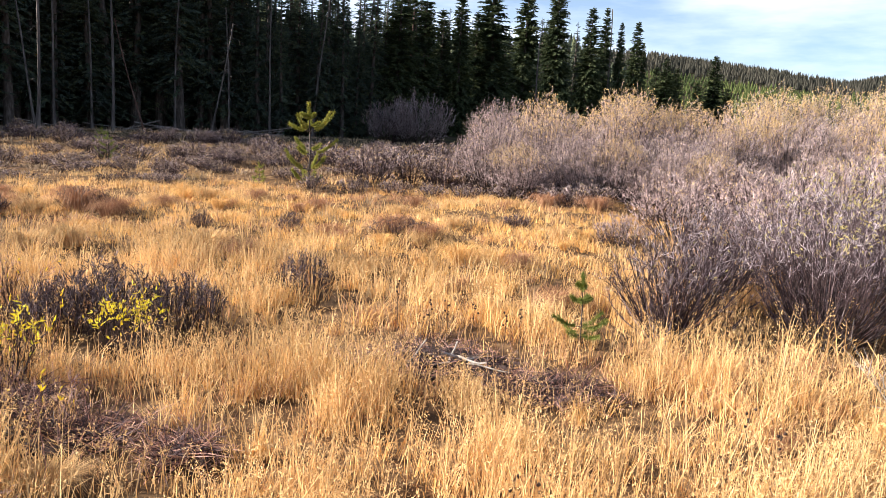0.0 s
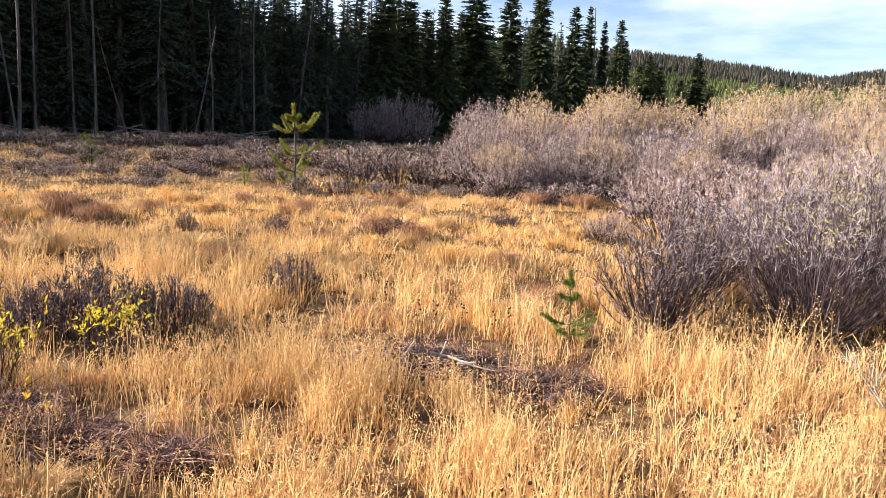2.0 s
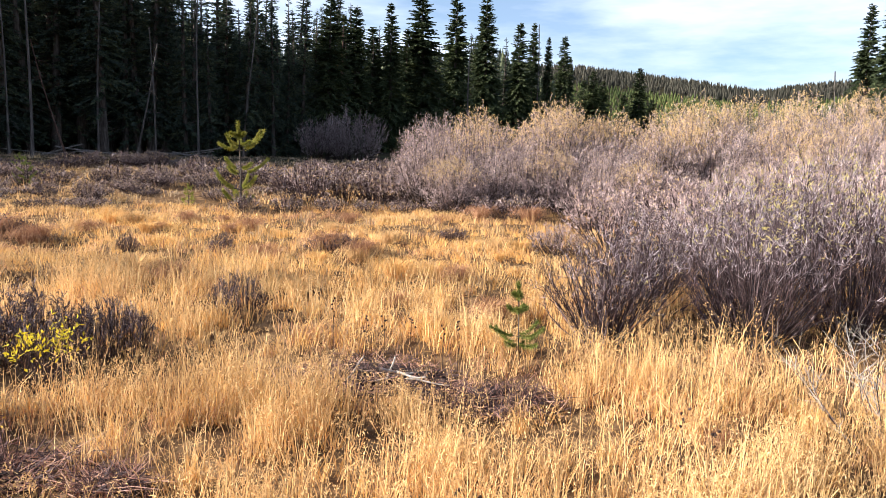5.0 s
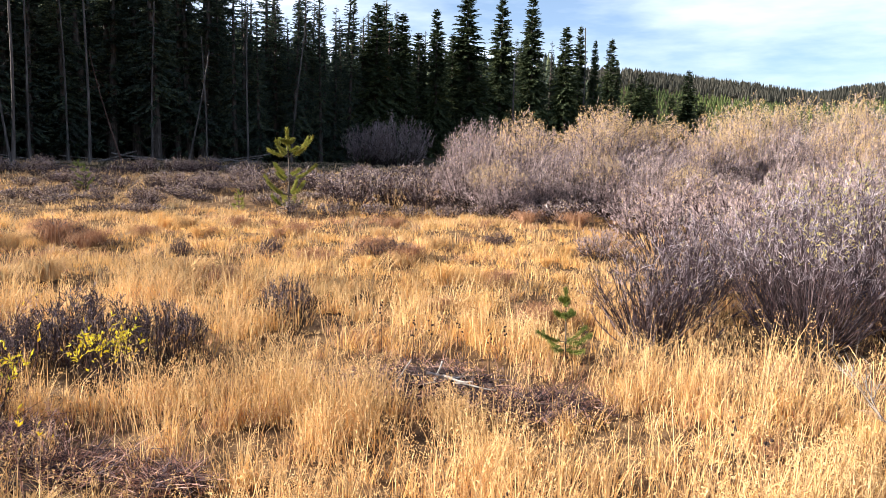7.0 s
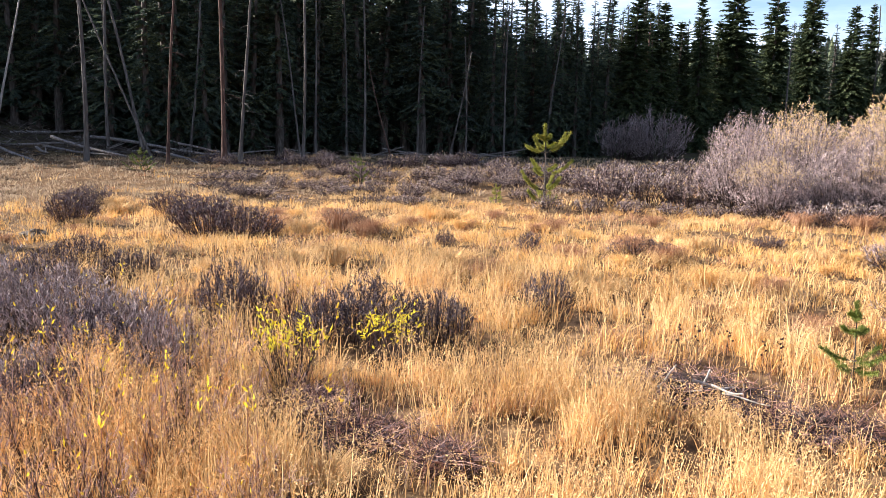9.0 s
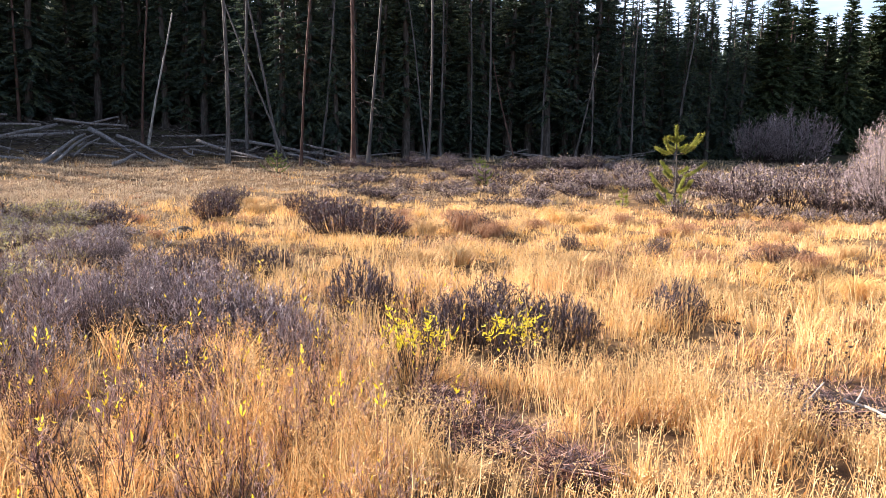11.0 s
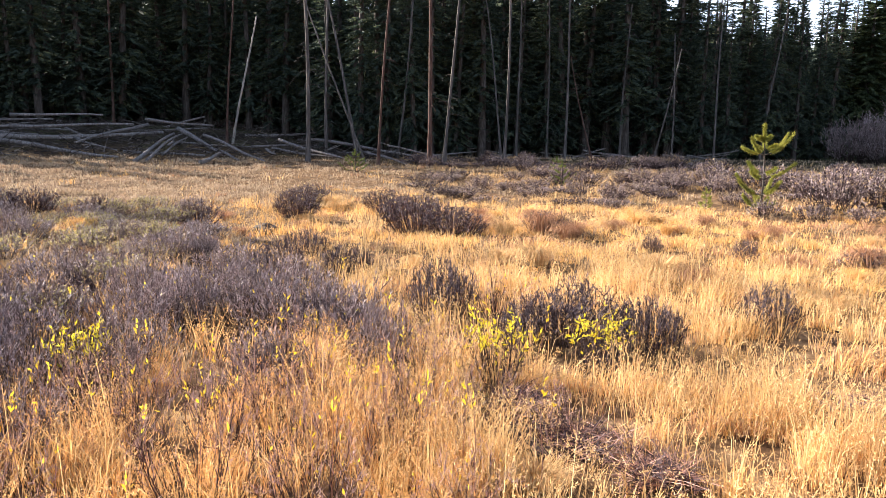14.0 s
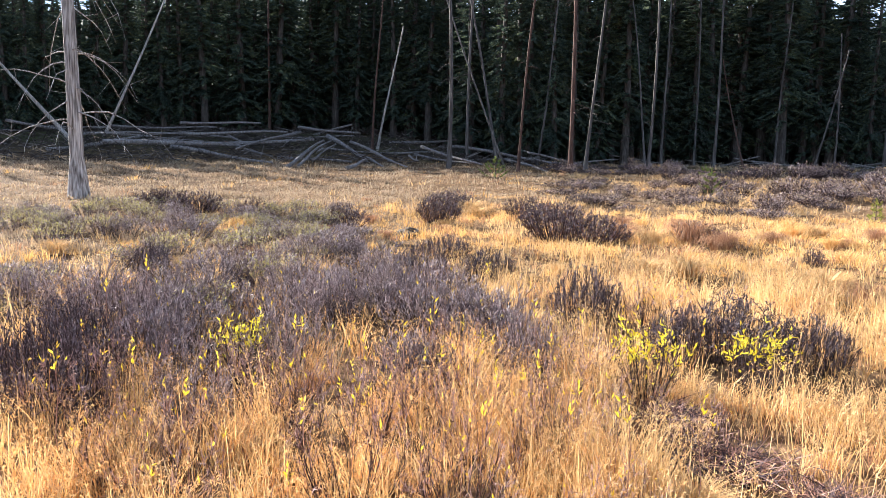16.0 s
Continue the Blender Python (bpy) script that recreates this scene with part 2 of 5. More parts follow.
def vnoise(x, y, s, seed=0.0):
    """Smooth uneven noise from 0 to 1, about one lump in every 1 / s metres."""
    u, v = np.asarray(x, float) * s + 100.0 + seed * 7.3, np.asarray(y, float) * s + 100.0 - seed * 3.9
    i, j = np.floor(u), np.floor(v)
    fu, fv = sm(u - i), sm(v - j)

    def cell(a, b):
        q = np.sin(a * 127.1 + b * 311.7 + seed * 17.0) * 43758.5453
        return q - np.floor(q)

    return (cell(i, j) * (1 - fu) + cell(i + 1, j) * fu) * (1 - fv) + (cell(i, j + 1) * (1 - fu) + cell(i + 1, j + 1) * fu) * fv


def az_of(x, y):
    return np.degrees(np.arctan2(x, y))


RIDGE_AZ = (-180, -70, -30, -8, 2, 14.5, 22, 27, 29.5, 34, 45, 180)
RIDGE_EL = (5.0, 5.0, 5.0, 5.9, 6.2, 6.0, 5.15, 4.4, 4.75, 5.1, 6.3, 7.0)


def ground(x, y):
    """Height of the land: level wet meadow, a gentle rise to the trees, a wooded ridge beyond."""
    x, y = np.asarray(x, float), np.asarray(y, float)
    r = np.hypot(x, y)
    z = 0.7 * sm((r - 16) / 30) + 1.8 * sm((r - 46) / 60)
    near = sm((90 - r) / 40)
    z = z + near * (0.055 * np.sin(1.9 * x + 0.7 * y) * np.sin(1.5 * y - 0.5 * x + 1) + 0.05 * np.sin(0.45 * x + 1.2) * np.sin(0.5 * y))
    z = z + 1.5 * sm((r - 37) / 17) * sm((-39 - az_of(x, y)) / 9)
    el = np.interp(az_of(x, y), RIDGE_AZ, RIDGE_EL)
    top = 420 * np.tan(np.radians(el)) - 4
    z = z + top * sm((r - 140) / 280) * (1 - 0.4 * sm((r - 430) / 500))
    return z


def at(x, y, lift=0.0):
    return (x, y, float(ground(x, y)) + lift)


def np_mesh(name, V, F, mat, smooth=False):
    """A mesh from arrays of corners and three- or four-cornered faces."""
    me = bpy.data.meshes.new(name)
    V = np.ascontiguousarray(V, np.float32).reshape(-1, 3)
    groups = [np.asarray(f, np.int32) for f in (F if isinstance(F, list) else [F]) if len(f)]
    loops = np.concatenate([g.ravel() for g in groups])
    sizes = np.concatenate([np.full(len(g), g.shape[1], np.int32) for g in groups])
    me.vertices.add(len(V))
    me.vertices.foreach_set("co", V.ravel())
    me.loops.add(len(loops))
    me.loops.foreach_set("vertex_index", loops)
    me.polygons.add(len(sizes))
    me.polygons.foreach_set("loop_start", np.concatenate([[0], np.cumsum(sizes)[:-1]]).astype(np.int32))
    me.materials.append(mat)
    me.polygons.foreach_set("use_smooth", np.full(len(sizes), smooth))
    me.update(calc_edges=True)
    return me


def thing(name, place, label, category, group="", turn=0.0, size=1.0):
    ob = new(name)
    ob.empty_display_size = 0.1
    ob.matrix_basis = Matrix.Translation(place) @ Matrix.Rotation(turn, 4, "Z") @ Matrix.Scale(size, 4)
    return tagged(ob, label, category, group)


def part(name, me, parent, label=""):
    ob = new(name, me)
    ob.parent = parent
    return tagged(ob, label) if label else ob


def unit(v):
    return v / np.maximum(np.linalg.norm(v, axis=-1, keepdims=True), 1e-9)


def tubes(P, R, sides=3, cap=False):
    """Tapered tubes along many paths: P (n, k, 3) points, R (n, k) radii."""
    P, R = np.asarray(P, float), np.asarray(R, float)
    n, k, _ = P.shape
    d = unit(P[:, -1] - P[:, 0])
    ref = np.where(np.abs(d[:, 2:]) > 0.9, np.array([[1.0, 0, 0]]), np.array([[0, 0, 1.0]]))
    u = unit(np.cross(d, ref))
    w = np.cross(d, u)
    a = np.arange(sides) * 2 * np.pi / sides
    ring = u[:, None, :] * np.cos(a)[None, :, None] + w[:, None, :] * np.sin(a)[None, :, None]
    V = P[:, :, None, :] + ring[:, None, :, :] * R[:, :, None, None]
    idx = np.arange(n * k * sides).reshape(n, k, sides)
    nxt = np.roll(idx, -1, axis=2)
    F = np.stack([idx[:, :-1], nxt[:, :-1], nxt[:, 1:], idx[:, 1:]], -1).reshape(-1, 4)
    return V.reshape(-1, 3), F


def spikes(A, B, r, sides=3):
    """Thin cones from A to B."""
    d = unit(B - A)
    ref = np.where(np.abs(d[:, 2:]) > 0.9, np.array([[1.0, 0, 0]]), np.array([[0, 0, 1.0]]))
    u = unit(np.cross(d, ref))
    w = np.cross(d, u)
    a = np.arange(sides) * 2 * np.pi / sides
    r = np.broadcast_to(np.asarray(r, float), (len(A),))
    ring = A[:, None, :] + (u[:, None, :] * np.cos(a)[None, :, None] + w[:, None, :] * np.sin(a)[None, :, None]) * r[:, None, None]
    V = np.concatenate([ring, B[:, None, :]], 1)
    base = np.arange(len(A))[:, None] * (sides + 1)
    F = np.concatenate([np.stack([base[:, 0] + i, base[:, 0] + (i + 1) % sides, base[:, 0] + sides], -1) for i in range(sides)])
    return V.reshape(-1, 3), F


def slivers(A, B, r):
    """Hair-thin shoots, each one long narrow triangle."""
    d = unit(B - A)
    w = unit(np.cross(d, rng.normal(size=d.shape))) * r
    return np.stack([A - w, A + w, B], 1).reshape(-1, 3), np.arange(len(A) * 3).reshape(-1, 3)


def leaves(C, D, length, width):
    """Folded lance-shaped leaves at C pointing along D."""
    D = unit(D)
    side = unit(np.cross(D, unit(rng.normal(size=D.shape))))
    up = np.cross(side, D)
    L = np.broadcast_to(np.asarray(length, float), (len(C),))[:, None]
    W = np.broadcast_to(np.asarray(width, float), (len(C),))[:, None]
    V = np.stack([C, C + D * L * 0.45 + side * W + up * W * 0.4, C + D * L, C + D * L * 0.45 - side * W + up * W * 0.4], 1)
    b = np.arange(len(C)) * 4
    F = np.concatenate([np.stack([b, b + 1, b + 2], -1), np.stack([b, b + 2, b + 3], -1)])
    return V.reshape(-1, 3), F


def join(*pieces):
    """One list of corners and faces out of several."""
    Vs, tri, quad, off = [], [], [], 0
    for V, F in pieces:
        for f in (F if isinstance(F, list) else [F]):
            (tri if f.shape[1] == 3 else quad).append(f + off)
        Vs.append(V)
        off += len(V)
    return np.concatenate(Vs), [np.concatenate(g) for g in (tri, quad) if g]


# ---- land ----


def build_ground():
    rad = np.concatenate([np.linspace(0.3, 20, 60), np.geomspace(20.5, 160, 50), np.geomspace(165, 2600, 40)])
    ang = np.radians(np.concatenate([np.linspace(-180, -80, 40, endpoint=False), np.linspace(-80, 40, 160, endpoint=False), np.linspace(40, 180, 56, endpoint=False)]))
    A, R = np.meshgrid(ang, rad)
    X, Y = R * np.sin(A), R * np.cos(A)
    V = np.stack([X, Y, ground(X, Y)], -1).reshape(-1, 3)
    n, k = len(rad), len(ang)
    idx = np.arange(n * k).reshape(n, k)
    nx = np.roll(idx, -1, axis=1)
    F = np.stack([idx[:-1], idx[1:], nx[1:], nx[:-1]], -1).reshape(-1, 4)
    V = np.concatenate([V, [[0, 0, float(ground(0, 0))]]])
    tri = np.stack([np.full(k, n * k), idx[0], nx[0]], -1)
    tagged(new("ground", np_mesh("ground", V, [tri, F], M_GROUND, True)), "peaty meadow ground rising to a wooded ridge", "ground", kind="structure")


build_ground()

# ---- grass ----
# Last spot: dark bare soil stands in for the low shrubs' cast shadow.
BARE_AND_SHADOW = [(0.0, 5.2, 0.55, 0.36), (0.78, 4.8, 0.32, 0.24), (-1.85, 3.75, 0.3, 0.2), (-1.25, 3.45, 0.16, 0.12), (-2.4, 4.2, 0.16, 0.16), (-1.7, 5.4, 0.35, 0.3)]
# The spot at (-1.7, 5.4) browns the grass in that same shadow.
RUSSET = [(-0.71, 11.78, 1.0, 0.6), (-5.65, 11.5, 0.8, 0.6), (-0.8, 6.0, 0.9, 0.35), (0.3, 5.6, 0.9, 0.3), (2.0, 5.6, 1.2, 0.5), (3.6, 5.6, 1.4, 0.6), (-1.7, 3.7, 0.4, 0.3), (0.3, 4.9, 0.8, 0.4),
          (-3.3, 3.7, 0.5, 0.5), (1.2, 7.6, 0.4, 0.3), (-3.0, 11.5, 0.6, 0.5), (2.4, 17.5, 1.6, 1.2), (-2.0, 17.5, 2.2, 1.2), (-3.6, 6.1, 0.6, 0.4), (-1.7, 5.4, 0.5, 0.35), (-3.0, 2.8, 0.4, 0.4), (-4.5, 2.5, 0.5, 0.4), (-3.6, 4.2, 0.5, 0.4), (-2.6, 9.0, 0.9, 0.5), (-5.0, 9.0, 0.9, 0.6), (0.9, 9.6, 0.5, 0.35), (-3.9, 14.5, 1.0, 0.6), (1.6, 14.2, 0.8, 0.5)]
GREY = [(-5.4, 4.4, 1.6, 1.4), (-9.5, 6.0, 4.0, 2.6), (-14, 5, 6, 3.2), (-9.0, 26, 9, 6.5), (-22, 21, 10, 8), (-30, 12, 10, 9), (0, 29, 9, 5), (-13, 19.5, 4, 3)]
CROWDED = [(-2.35, 5.4, 0.75, 0.5), (-4.9, 4.5, 0.6, 0.5), (-5.1, 3.1, 0.4, 0.4), (-5.9, 2.8, 0.5, 0.4), (-5.0, 1.4, 0.5, 0.4), (-4.2, 5.95, 0.4, 0.3), (-1.28, 6.85, 0.25, 0.25), (-8.1, 11.1, 0.8, 0.5), (2.15, 6.4, 0.6, 0.5), (3.3, 6.4, 0.9, 0.5), (4.5, 6.6, 0.8, 0.5)]
GOLDEN = [(0.6, 8.2, 1.9, 2.4), (-0.3, 10, 2.5, 1.5), (0.9, 12.5, 1.8, 2.4), (-8.5, 9.3, 1.2, 1.2), (-7.2, 10.4, 1.3, 1.0), (-11.2, 13.8, 1.0, 1.2), (-3.6, 13.2, 3.0, 2.5), (-0.9, 4.6, 0.6, 0.7), (1.6, 4.2, 1.2, 0.8), (-0.6, 3.4, 0.7, 0.6), (-2.6, 2.6, 0.6, 0.5), (-3.6, 3.0, 0.7, 0.6), (-4.0, 1.8, 0.8, 0.8), (-3.0, 4.6, 0.7, 0.6), (-2.6, 1.6, 1.0, 0.8), (-4.4, 3.0, 0.6, 0.5)]


def patch(x, y, spots):
    best = np.zeros_like(x)
    for cx, cy, rx, ry in spots:
        best = np.maximum(best, np.exp(-((x - cx) / rx) ** 2 - ((y - cy) / ry) ** 2))
    return best


def wave(x, y, s, k=0.0):
    return (np.sin(x * s + k) * np.sin(y * s * 1.13 + 2 * k) + np.sin(x * s * 2.3 + y * s * 1.7 + k) * 0.6 + np.sin(y * s * 3.1 - x * s * 1.9 + 3 * k) * 0.4) / 2


def scatter(n, r0, r1, a0=-79.0, a1=38.0):
    r = np.sqrt(rng.uniform(r0 * r0, r1 * r1, n))
    a = np.radians(rng.uniform(a0, a1, n))
    return r * np.sin(a), r * np.cos(a)


def blades(x, y, h, w, lean, way, arch=False):
    """Blades that taper to a point, leaning the given way; with arch they bow over."""
    n = len(x)
    a = rng.uniform(0, 2 * np.pi, n)
    lx, ly = np.sin(way) * lean * h, np.cos(way) * lean * h
    sx, sy = np.cos(a) * w / 2, np.sin(a) * w / 2
    z = ground(x, y) - 0.02
    lv = ((0, 1, 0, 0), (0.5, 0.9, 0.55, 0.16), (0.8, 0.7, 0.85, 0.55)) if arch else ((0, 1, 0, 0), (0.55, 0.85, 0.55, 0.28))
    top = (0.82, 1.0) if arch else (1.0, 1.0)
    V = []
    for f, ws, up, lf in lv:
        for s in (-1, 1):
            V.append(np.stack([x + lx * lf + s * sx * ws, y + ly * lf + s * sy * ws, z + h * up], -1))
    V.append(np.stack([x + lx * top[1], y + ly * top[1], z + h * (top[0] - 0.3 * np.minimum(lean, 1))], -1))
    k = len(V)
    V = np.stack(V, 1).reshape(-1, 3)
    base = np.arange(n) * k
    quads = [np.stack([base + 2 * i, base + 2 * i + 1, base + 2 * i + 3, base + 2 * i + 2], -1) for i in range(len(lv) - 1)]
    tri = np.stack([base + k - 3, base + k - 2, base + k - 1], -1)
    return V, [tri, np.concatenate(quads)]


def panicles(x, y, h, w, lean, way, grains=9, grain=0.02):
    """Thin stalks whose upper third carries loose small spikelets."""
    n = len(x)
    tip = np.stack([x + np.sin(way) * lean * h, y + np.cos(way) * lean * h, ground(x, y) + h * (1 - 0.25 * lean)], -1)
    root = np.stack([x, y, ground(x, y) - 0.02], -1)
    knee = root * 0.4 + tip * 0.6 + np.array([0, 0, 0.04])
    a = rng.uniform(0, 2 * np.pi, n)
    s = np.stack([np.cos(a) * w / 2, np.sin(a) * w / 2, np.zeros(n)], -1)
    V = np.stack([root - s, root + s, knee - s * 0.7, knee + s * 0.7, tip], 1).reshape(-1, 3)
    base = np.arange(n) * 5
    stalk = (V, [np.stack([base + 2, base + 3, base + 4], -1), np.stack([base, base + 1, base + 3, base + 2], -1)])
    i = np.repeat(np.arange(n), grains)
    t = rng.uniform(0.35, 1.0, len(i))[:, None]
    C = knee[i] * (1 - t) + tip[i] * t
    D = unit(rng.normal(0, 0.7, (len(i), 3)) + np.array([0, 0, 0.5])) * (grain * rng.uniform(0.6, 1.4, len(i)))[:, None] * (1.5 - t)
    C = C + D * rng.uniform(0, 2.0, len(i))[:, None]
    W = unit(np.cross(D, rng.normal(size=D.shape))) * w[i][:, None] * 0.6
    grain_geo = (np.stack([C - W, C + W, C + D], 1).reshape(-1, 3), np.arange(len(i) * 3).reshape(-1, 3))
    return join(stalk, grain_geo)


def grow(name, mat, label, bands, want, height, lean, tuft=30, loose=0.35, shape="blade"):
    """One kind of grass in tufts over the meadow; bands are (count, near, far, blade width, height factor, tuft radius)."""
    pieces = []
    for count, r0, r1, w, hf, spread in bands:
        m = count // tuft
        cx, cy = scatter(m, r0, r1)
        ok = rng.uniform(0, 1, m) < want(cx, cy)
        cx, cy = cx[ok], cy[ok]
        i = np.repeat(np.arange(len(cx)), tuft)
        size = rng.uniform(0.45, 1.4, len(cx))[i]
        far = np.abs(rng.normal(0, 1, len(i))) * spread * size
        out = rng.uniform(0, 2 * np.pi, len(i))
        x, y = cx[i] + far * np.sin(out), cy[i] + far * np.cos(out)
        free = rng.uniform(0, 1, len(i)) < loose
        fx, fy = scatter(len(i), r0, r1)
        pick = free & (rng.uniform(0, 1, len(i)) < want(fx, fy))
        x, y = np.where(pick, fx, x), np.where(pick, fy, y)
        thin = np.clip(1 - 0.97 * patch(x, y, BARE_AND_SHADOW) ** 0.5, 0, 1) * np.clip(1 - 0.93 * patch(x, y, CROWDED), 0, 1) * (np.clip(1.05 + 1.7 * wave(x, y, 3.3, 0.7), 0.1, 1) * np.clip(1.15 + 1.3 * wave(x, y, 5.9, 1.9), 0.25, 1) if r0 < 8 else np.clip(1.5 + 1.2 * wave(x, y, 3.3, 0.7), 0.5, 1))
        thin = thin * (1 - 0.95 * sm((np.hypot(x, y) - 36) / 4) * sm((-36 - az_of(x, y)) / 5))
        lumps = 0.55 * vnoise(x, y, 2.6, 1) + 0.45 * vnoise(x, y, 6.5, 2)
        if r0 < 8:
            thin = thin * np.clip((lumps - 0.36) * 5.0, 0.03, 1)
        keep = rng.uniform(0, 1, len(i)) < thin
        lumps = lumps[keep]
        x, y, out, size, far = x[keep], y[keep], out[keep], size[keep], far[keep]
        clump = (0.8 + 0.45 * wave(x, y, 2.1, 0.4)) * (0.55 + 0.9 * lumps)
        h = height * hf * np.clip(clump, 0.4, 1.3) * rng.uniform(0.5, 1.2, len(x)) * (0.6 + 0.4 * size) * (1 - 0.5 * patch(x, y, BARE_AND_SHADOW) ** 0.4)
        way = np.where(rng.uniform(0, 1, len(x)) < 0.8, out, radians(95) + rng.normal(0, 1.2, len(x)))
        ln = np.minimum(np.abs(rng.normal(lean, lean * 0.6, len(x))) * (1.4 if r0 > 8 else 1), 1.25)
        w = w * rng.uniform(0.6, 1.3, len(x))
        pieces.append(panicles(x, y, h, w, ln, way) if shape == "panicle" else blades(x, y, h, w, ln, way, shape == "arch"))
    V, F = join(*pieces)
    tagged(new(name, np_mesh(name, V, F, mat)), label, "grass", kind="stuff")


def other(x, y):
    return np.maximum(np.maximum(patch(x, y, RUSSET), patch(x, y, GREY)), 0)


def straw_share(x, y):
    return np.clip(0.6 + 0.8 * wave(x, y, 1.1), 0, 1) * (1 - 0.8 * other(x, y)) * (1 - 0.7 * sm((np.hypot(x, y) - 20) / 6)) * (1 - 0.55 * sm((-40 - az_of(x, y)) / 10))


grow("straw_stalks", M_STRAW, "pale dry grass stalks with loose seed heads", [(27000, 2.0, 5.5, 0.0046, 1, 0.03), (22000, 5.5, 10, 0.0064, 1, 0.04)],
     lambda x, y: np.clip(0.25 + straw_share(x, y), 0, 1) * (1 - 0.5 * sm((-40 - az_of(x, y)) / 10)), 0.46, 0.28, tuft=9, loose=0.15, shape="panicle")
grow("amber_stalks", M_AMBER, "amber dry grass stalks with loose seed heads", [(42000, 2.0, 6.5, 0.0048, 1, 0.035)],
     lambda x, y: np.clip(0.5 + 0.5 * wave(x, y, 1.7, 0.9), 0, 1) * sm((-30 - az_of(x, y)) / 10), 0.42, 0.45, tuft=9, loose=0.15, shape="panicle")
grow("tall_stalks", M_STRAW, "taller pale grass stalks before the willows", [(6500, 3.5, 7.2, 0.0055, 1, 0.03)],
     lambda x, y: patch(x, y, [(1.9, 5.5, 0.5, 0.3), (2.9, 5.5, 0.8, 0.3), (4.1, 5.6, 0.7, 0.3), (1.4, 6.2, 0.3, 0.4)]), 0.58, 0.3, tuft=10, loose=0.1, shape="panicle")
grow("straw_grass", M_STRAW, "pale straw-coloured dry meadow grass", [(26000, 2.0, 5.2, 0.0052, 1, 0.028), (30000, 5.2, 9, 0.007, 1, 0.04), (52000, 9, 20, 0.0095, 0.65, 0.1), (12000, 20, 44, 0.022, 0.8, 0.2)],
     straw_share, 0.42, 0.34, tuft=12, loose=0.18)
grow("golden_grass", M_GOLD, "fine golden dry meadow grass", [(36000, 2.0, 5.2, 0.0048, 1, 0.045), (48000, 5.2, 9, 0.0064, 1, 0.055), (105000, 9, 20, 0.0095, 0.8, 0.09), (16000, 20, 42, 0.022, 0.8, 0.2)],
     lambda x, y: np.clip(0.45 + 0.7 * wave(x, y, 0.9, 1.0) + 0.8 * patch(x, y, GOLDEN) + 0.45 * sm((-36 - az_of(x, y)) / 8) * sm((8 - np.hypot(x, y)) / 2), 0, 1) * (1 - 0.75 * other(x, y)), 0.28, 0.55)
grow("arching_grass", M_STRAW, "bowed dry grass blades lying over one another", [(30000, 2.0, 6, 0.005, 1, 0.045), (26000, 6, 12, 0.0075, 1, 0.07)],
     lambda x, y: np.clip(0.75 + 0.5 * wave(x, y, 1.3, 2.5), 0, 1) * (1 - 0.5 * other(x, y)), 0.27, 1.05, tuft=16, shape="arch")
grow("russet_grass", M_RUSSET, "russet and brown dead grass in clumps", [(52000, 2.0, 5.2, 0.0046, 1, 0.05), (50000, 5.2, 9, 0.006, 1, 0.06), (34000, 9, 20, 0.011, 1, 0.1), (10000, 20, 44, 0.02, 0.8, 0.2)],
     lambda x, y: np.clip(0.33 + 0.45 * wave(x, y, 1.4, 2.0) + 0.9 * patch(x, y, RUSSET), 0, 1) * (1 - 0.4 * sm((-46 - az_of(x, y)) / 8)), 0.23, 0.65)
grow("grey_sedge", M_SEDGE, "greyish tan sedge and withered herbs", [(40000, 2.0, 9, 0.006, 1, 0.07), (36000, 9, 20, 0.011, 0.9, 0.12), (80000, 19, 50, 0.026, 0.7, 0.3)],
     lambda x, y: np.clip(0.05 + 0.95 * patch(x, y, GREY) + 0.6 * sm((np.hypot(x, y) - 21) / 6), 0, 1), 0.3, 0.5)

grow("tan_sedge", M_SEDGE, "short tan sedge in the far meadow", [(90000, 12, 24, 0.015, 0.8, 0.16), (80000, 22, 40, 0.028, 0.75, 0.35)],
     lambda x, y: np.clip(sm((-44 - az_of(x, y)) / 8) + 0.25 * sm((-25 - az_of(x, y)) / 10) * sm((np.hypot(x, y) - 18) / 4), 0, 1), 0.24, 0.6)

grow("pale_grass", M_STRAW, "pale grass between the shrubs at the meadow's edge", [(60000, 16.5, 25, 0.014, 0.75, 0.14), (30000, 25, 38, 0.022, 0.75, 0.25)],
     lambda x, y: np.clip((vnoise(x, y, 0.45, 5) - 0.42) * 4, 0, 1) * sm((az_of(x, y) + 42) / 8), 0.32, 0.5, tuft=24)


def tussock_mesh(n, h, rad, w, mat):
    """A mop of grass: blades that rise from one crown and bow over all round."""
    a = rng.uniform(0, 2 * np.pi, n)
    s = rng.uniform(0.3, 1.0, n)
    out = np.stack([np.cos(a), np.sin(a)], -1)
    hh, rr = h * rng.uniform(0.65, 1.1, n), rad * s
    side = np.stack([-out[:, 1], out[:, 0], np.zeros(n)], -1) * (w * rng.uniform(0.6, 1.3, n))[:, None] / 2
    V = []
    for up, lf, ws in ((-0.1, 0.15, 1), (0.66, 0.36, 0.9), (0.86, 0.68, 0.7)):
        p = np.stack([out[:, 0] * rr * lf, out[:, 1] * rr * lf, hh * up], -1)
        V += [p - side * ws, p + side * ws]
    V.append(np.stack([out[:, 0] * rr, out[:, 1] * rr, hh * (0.88 - 0.75 * s)], -1))
    V = np.stack(V, 1).reshape(-1, 3)
    k = np.arange(n) * 7
    return np_mesh("grass_tussock", V, [np.stack([k + 4, k + 5, k + 6], -1), np.concatenate([np.stack([k, k + 1, k + 3, k + 2], -1), np.stack([k + 2, k + 3, k + 5, k + 4], -1)])], mat)


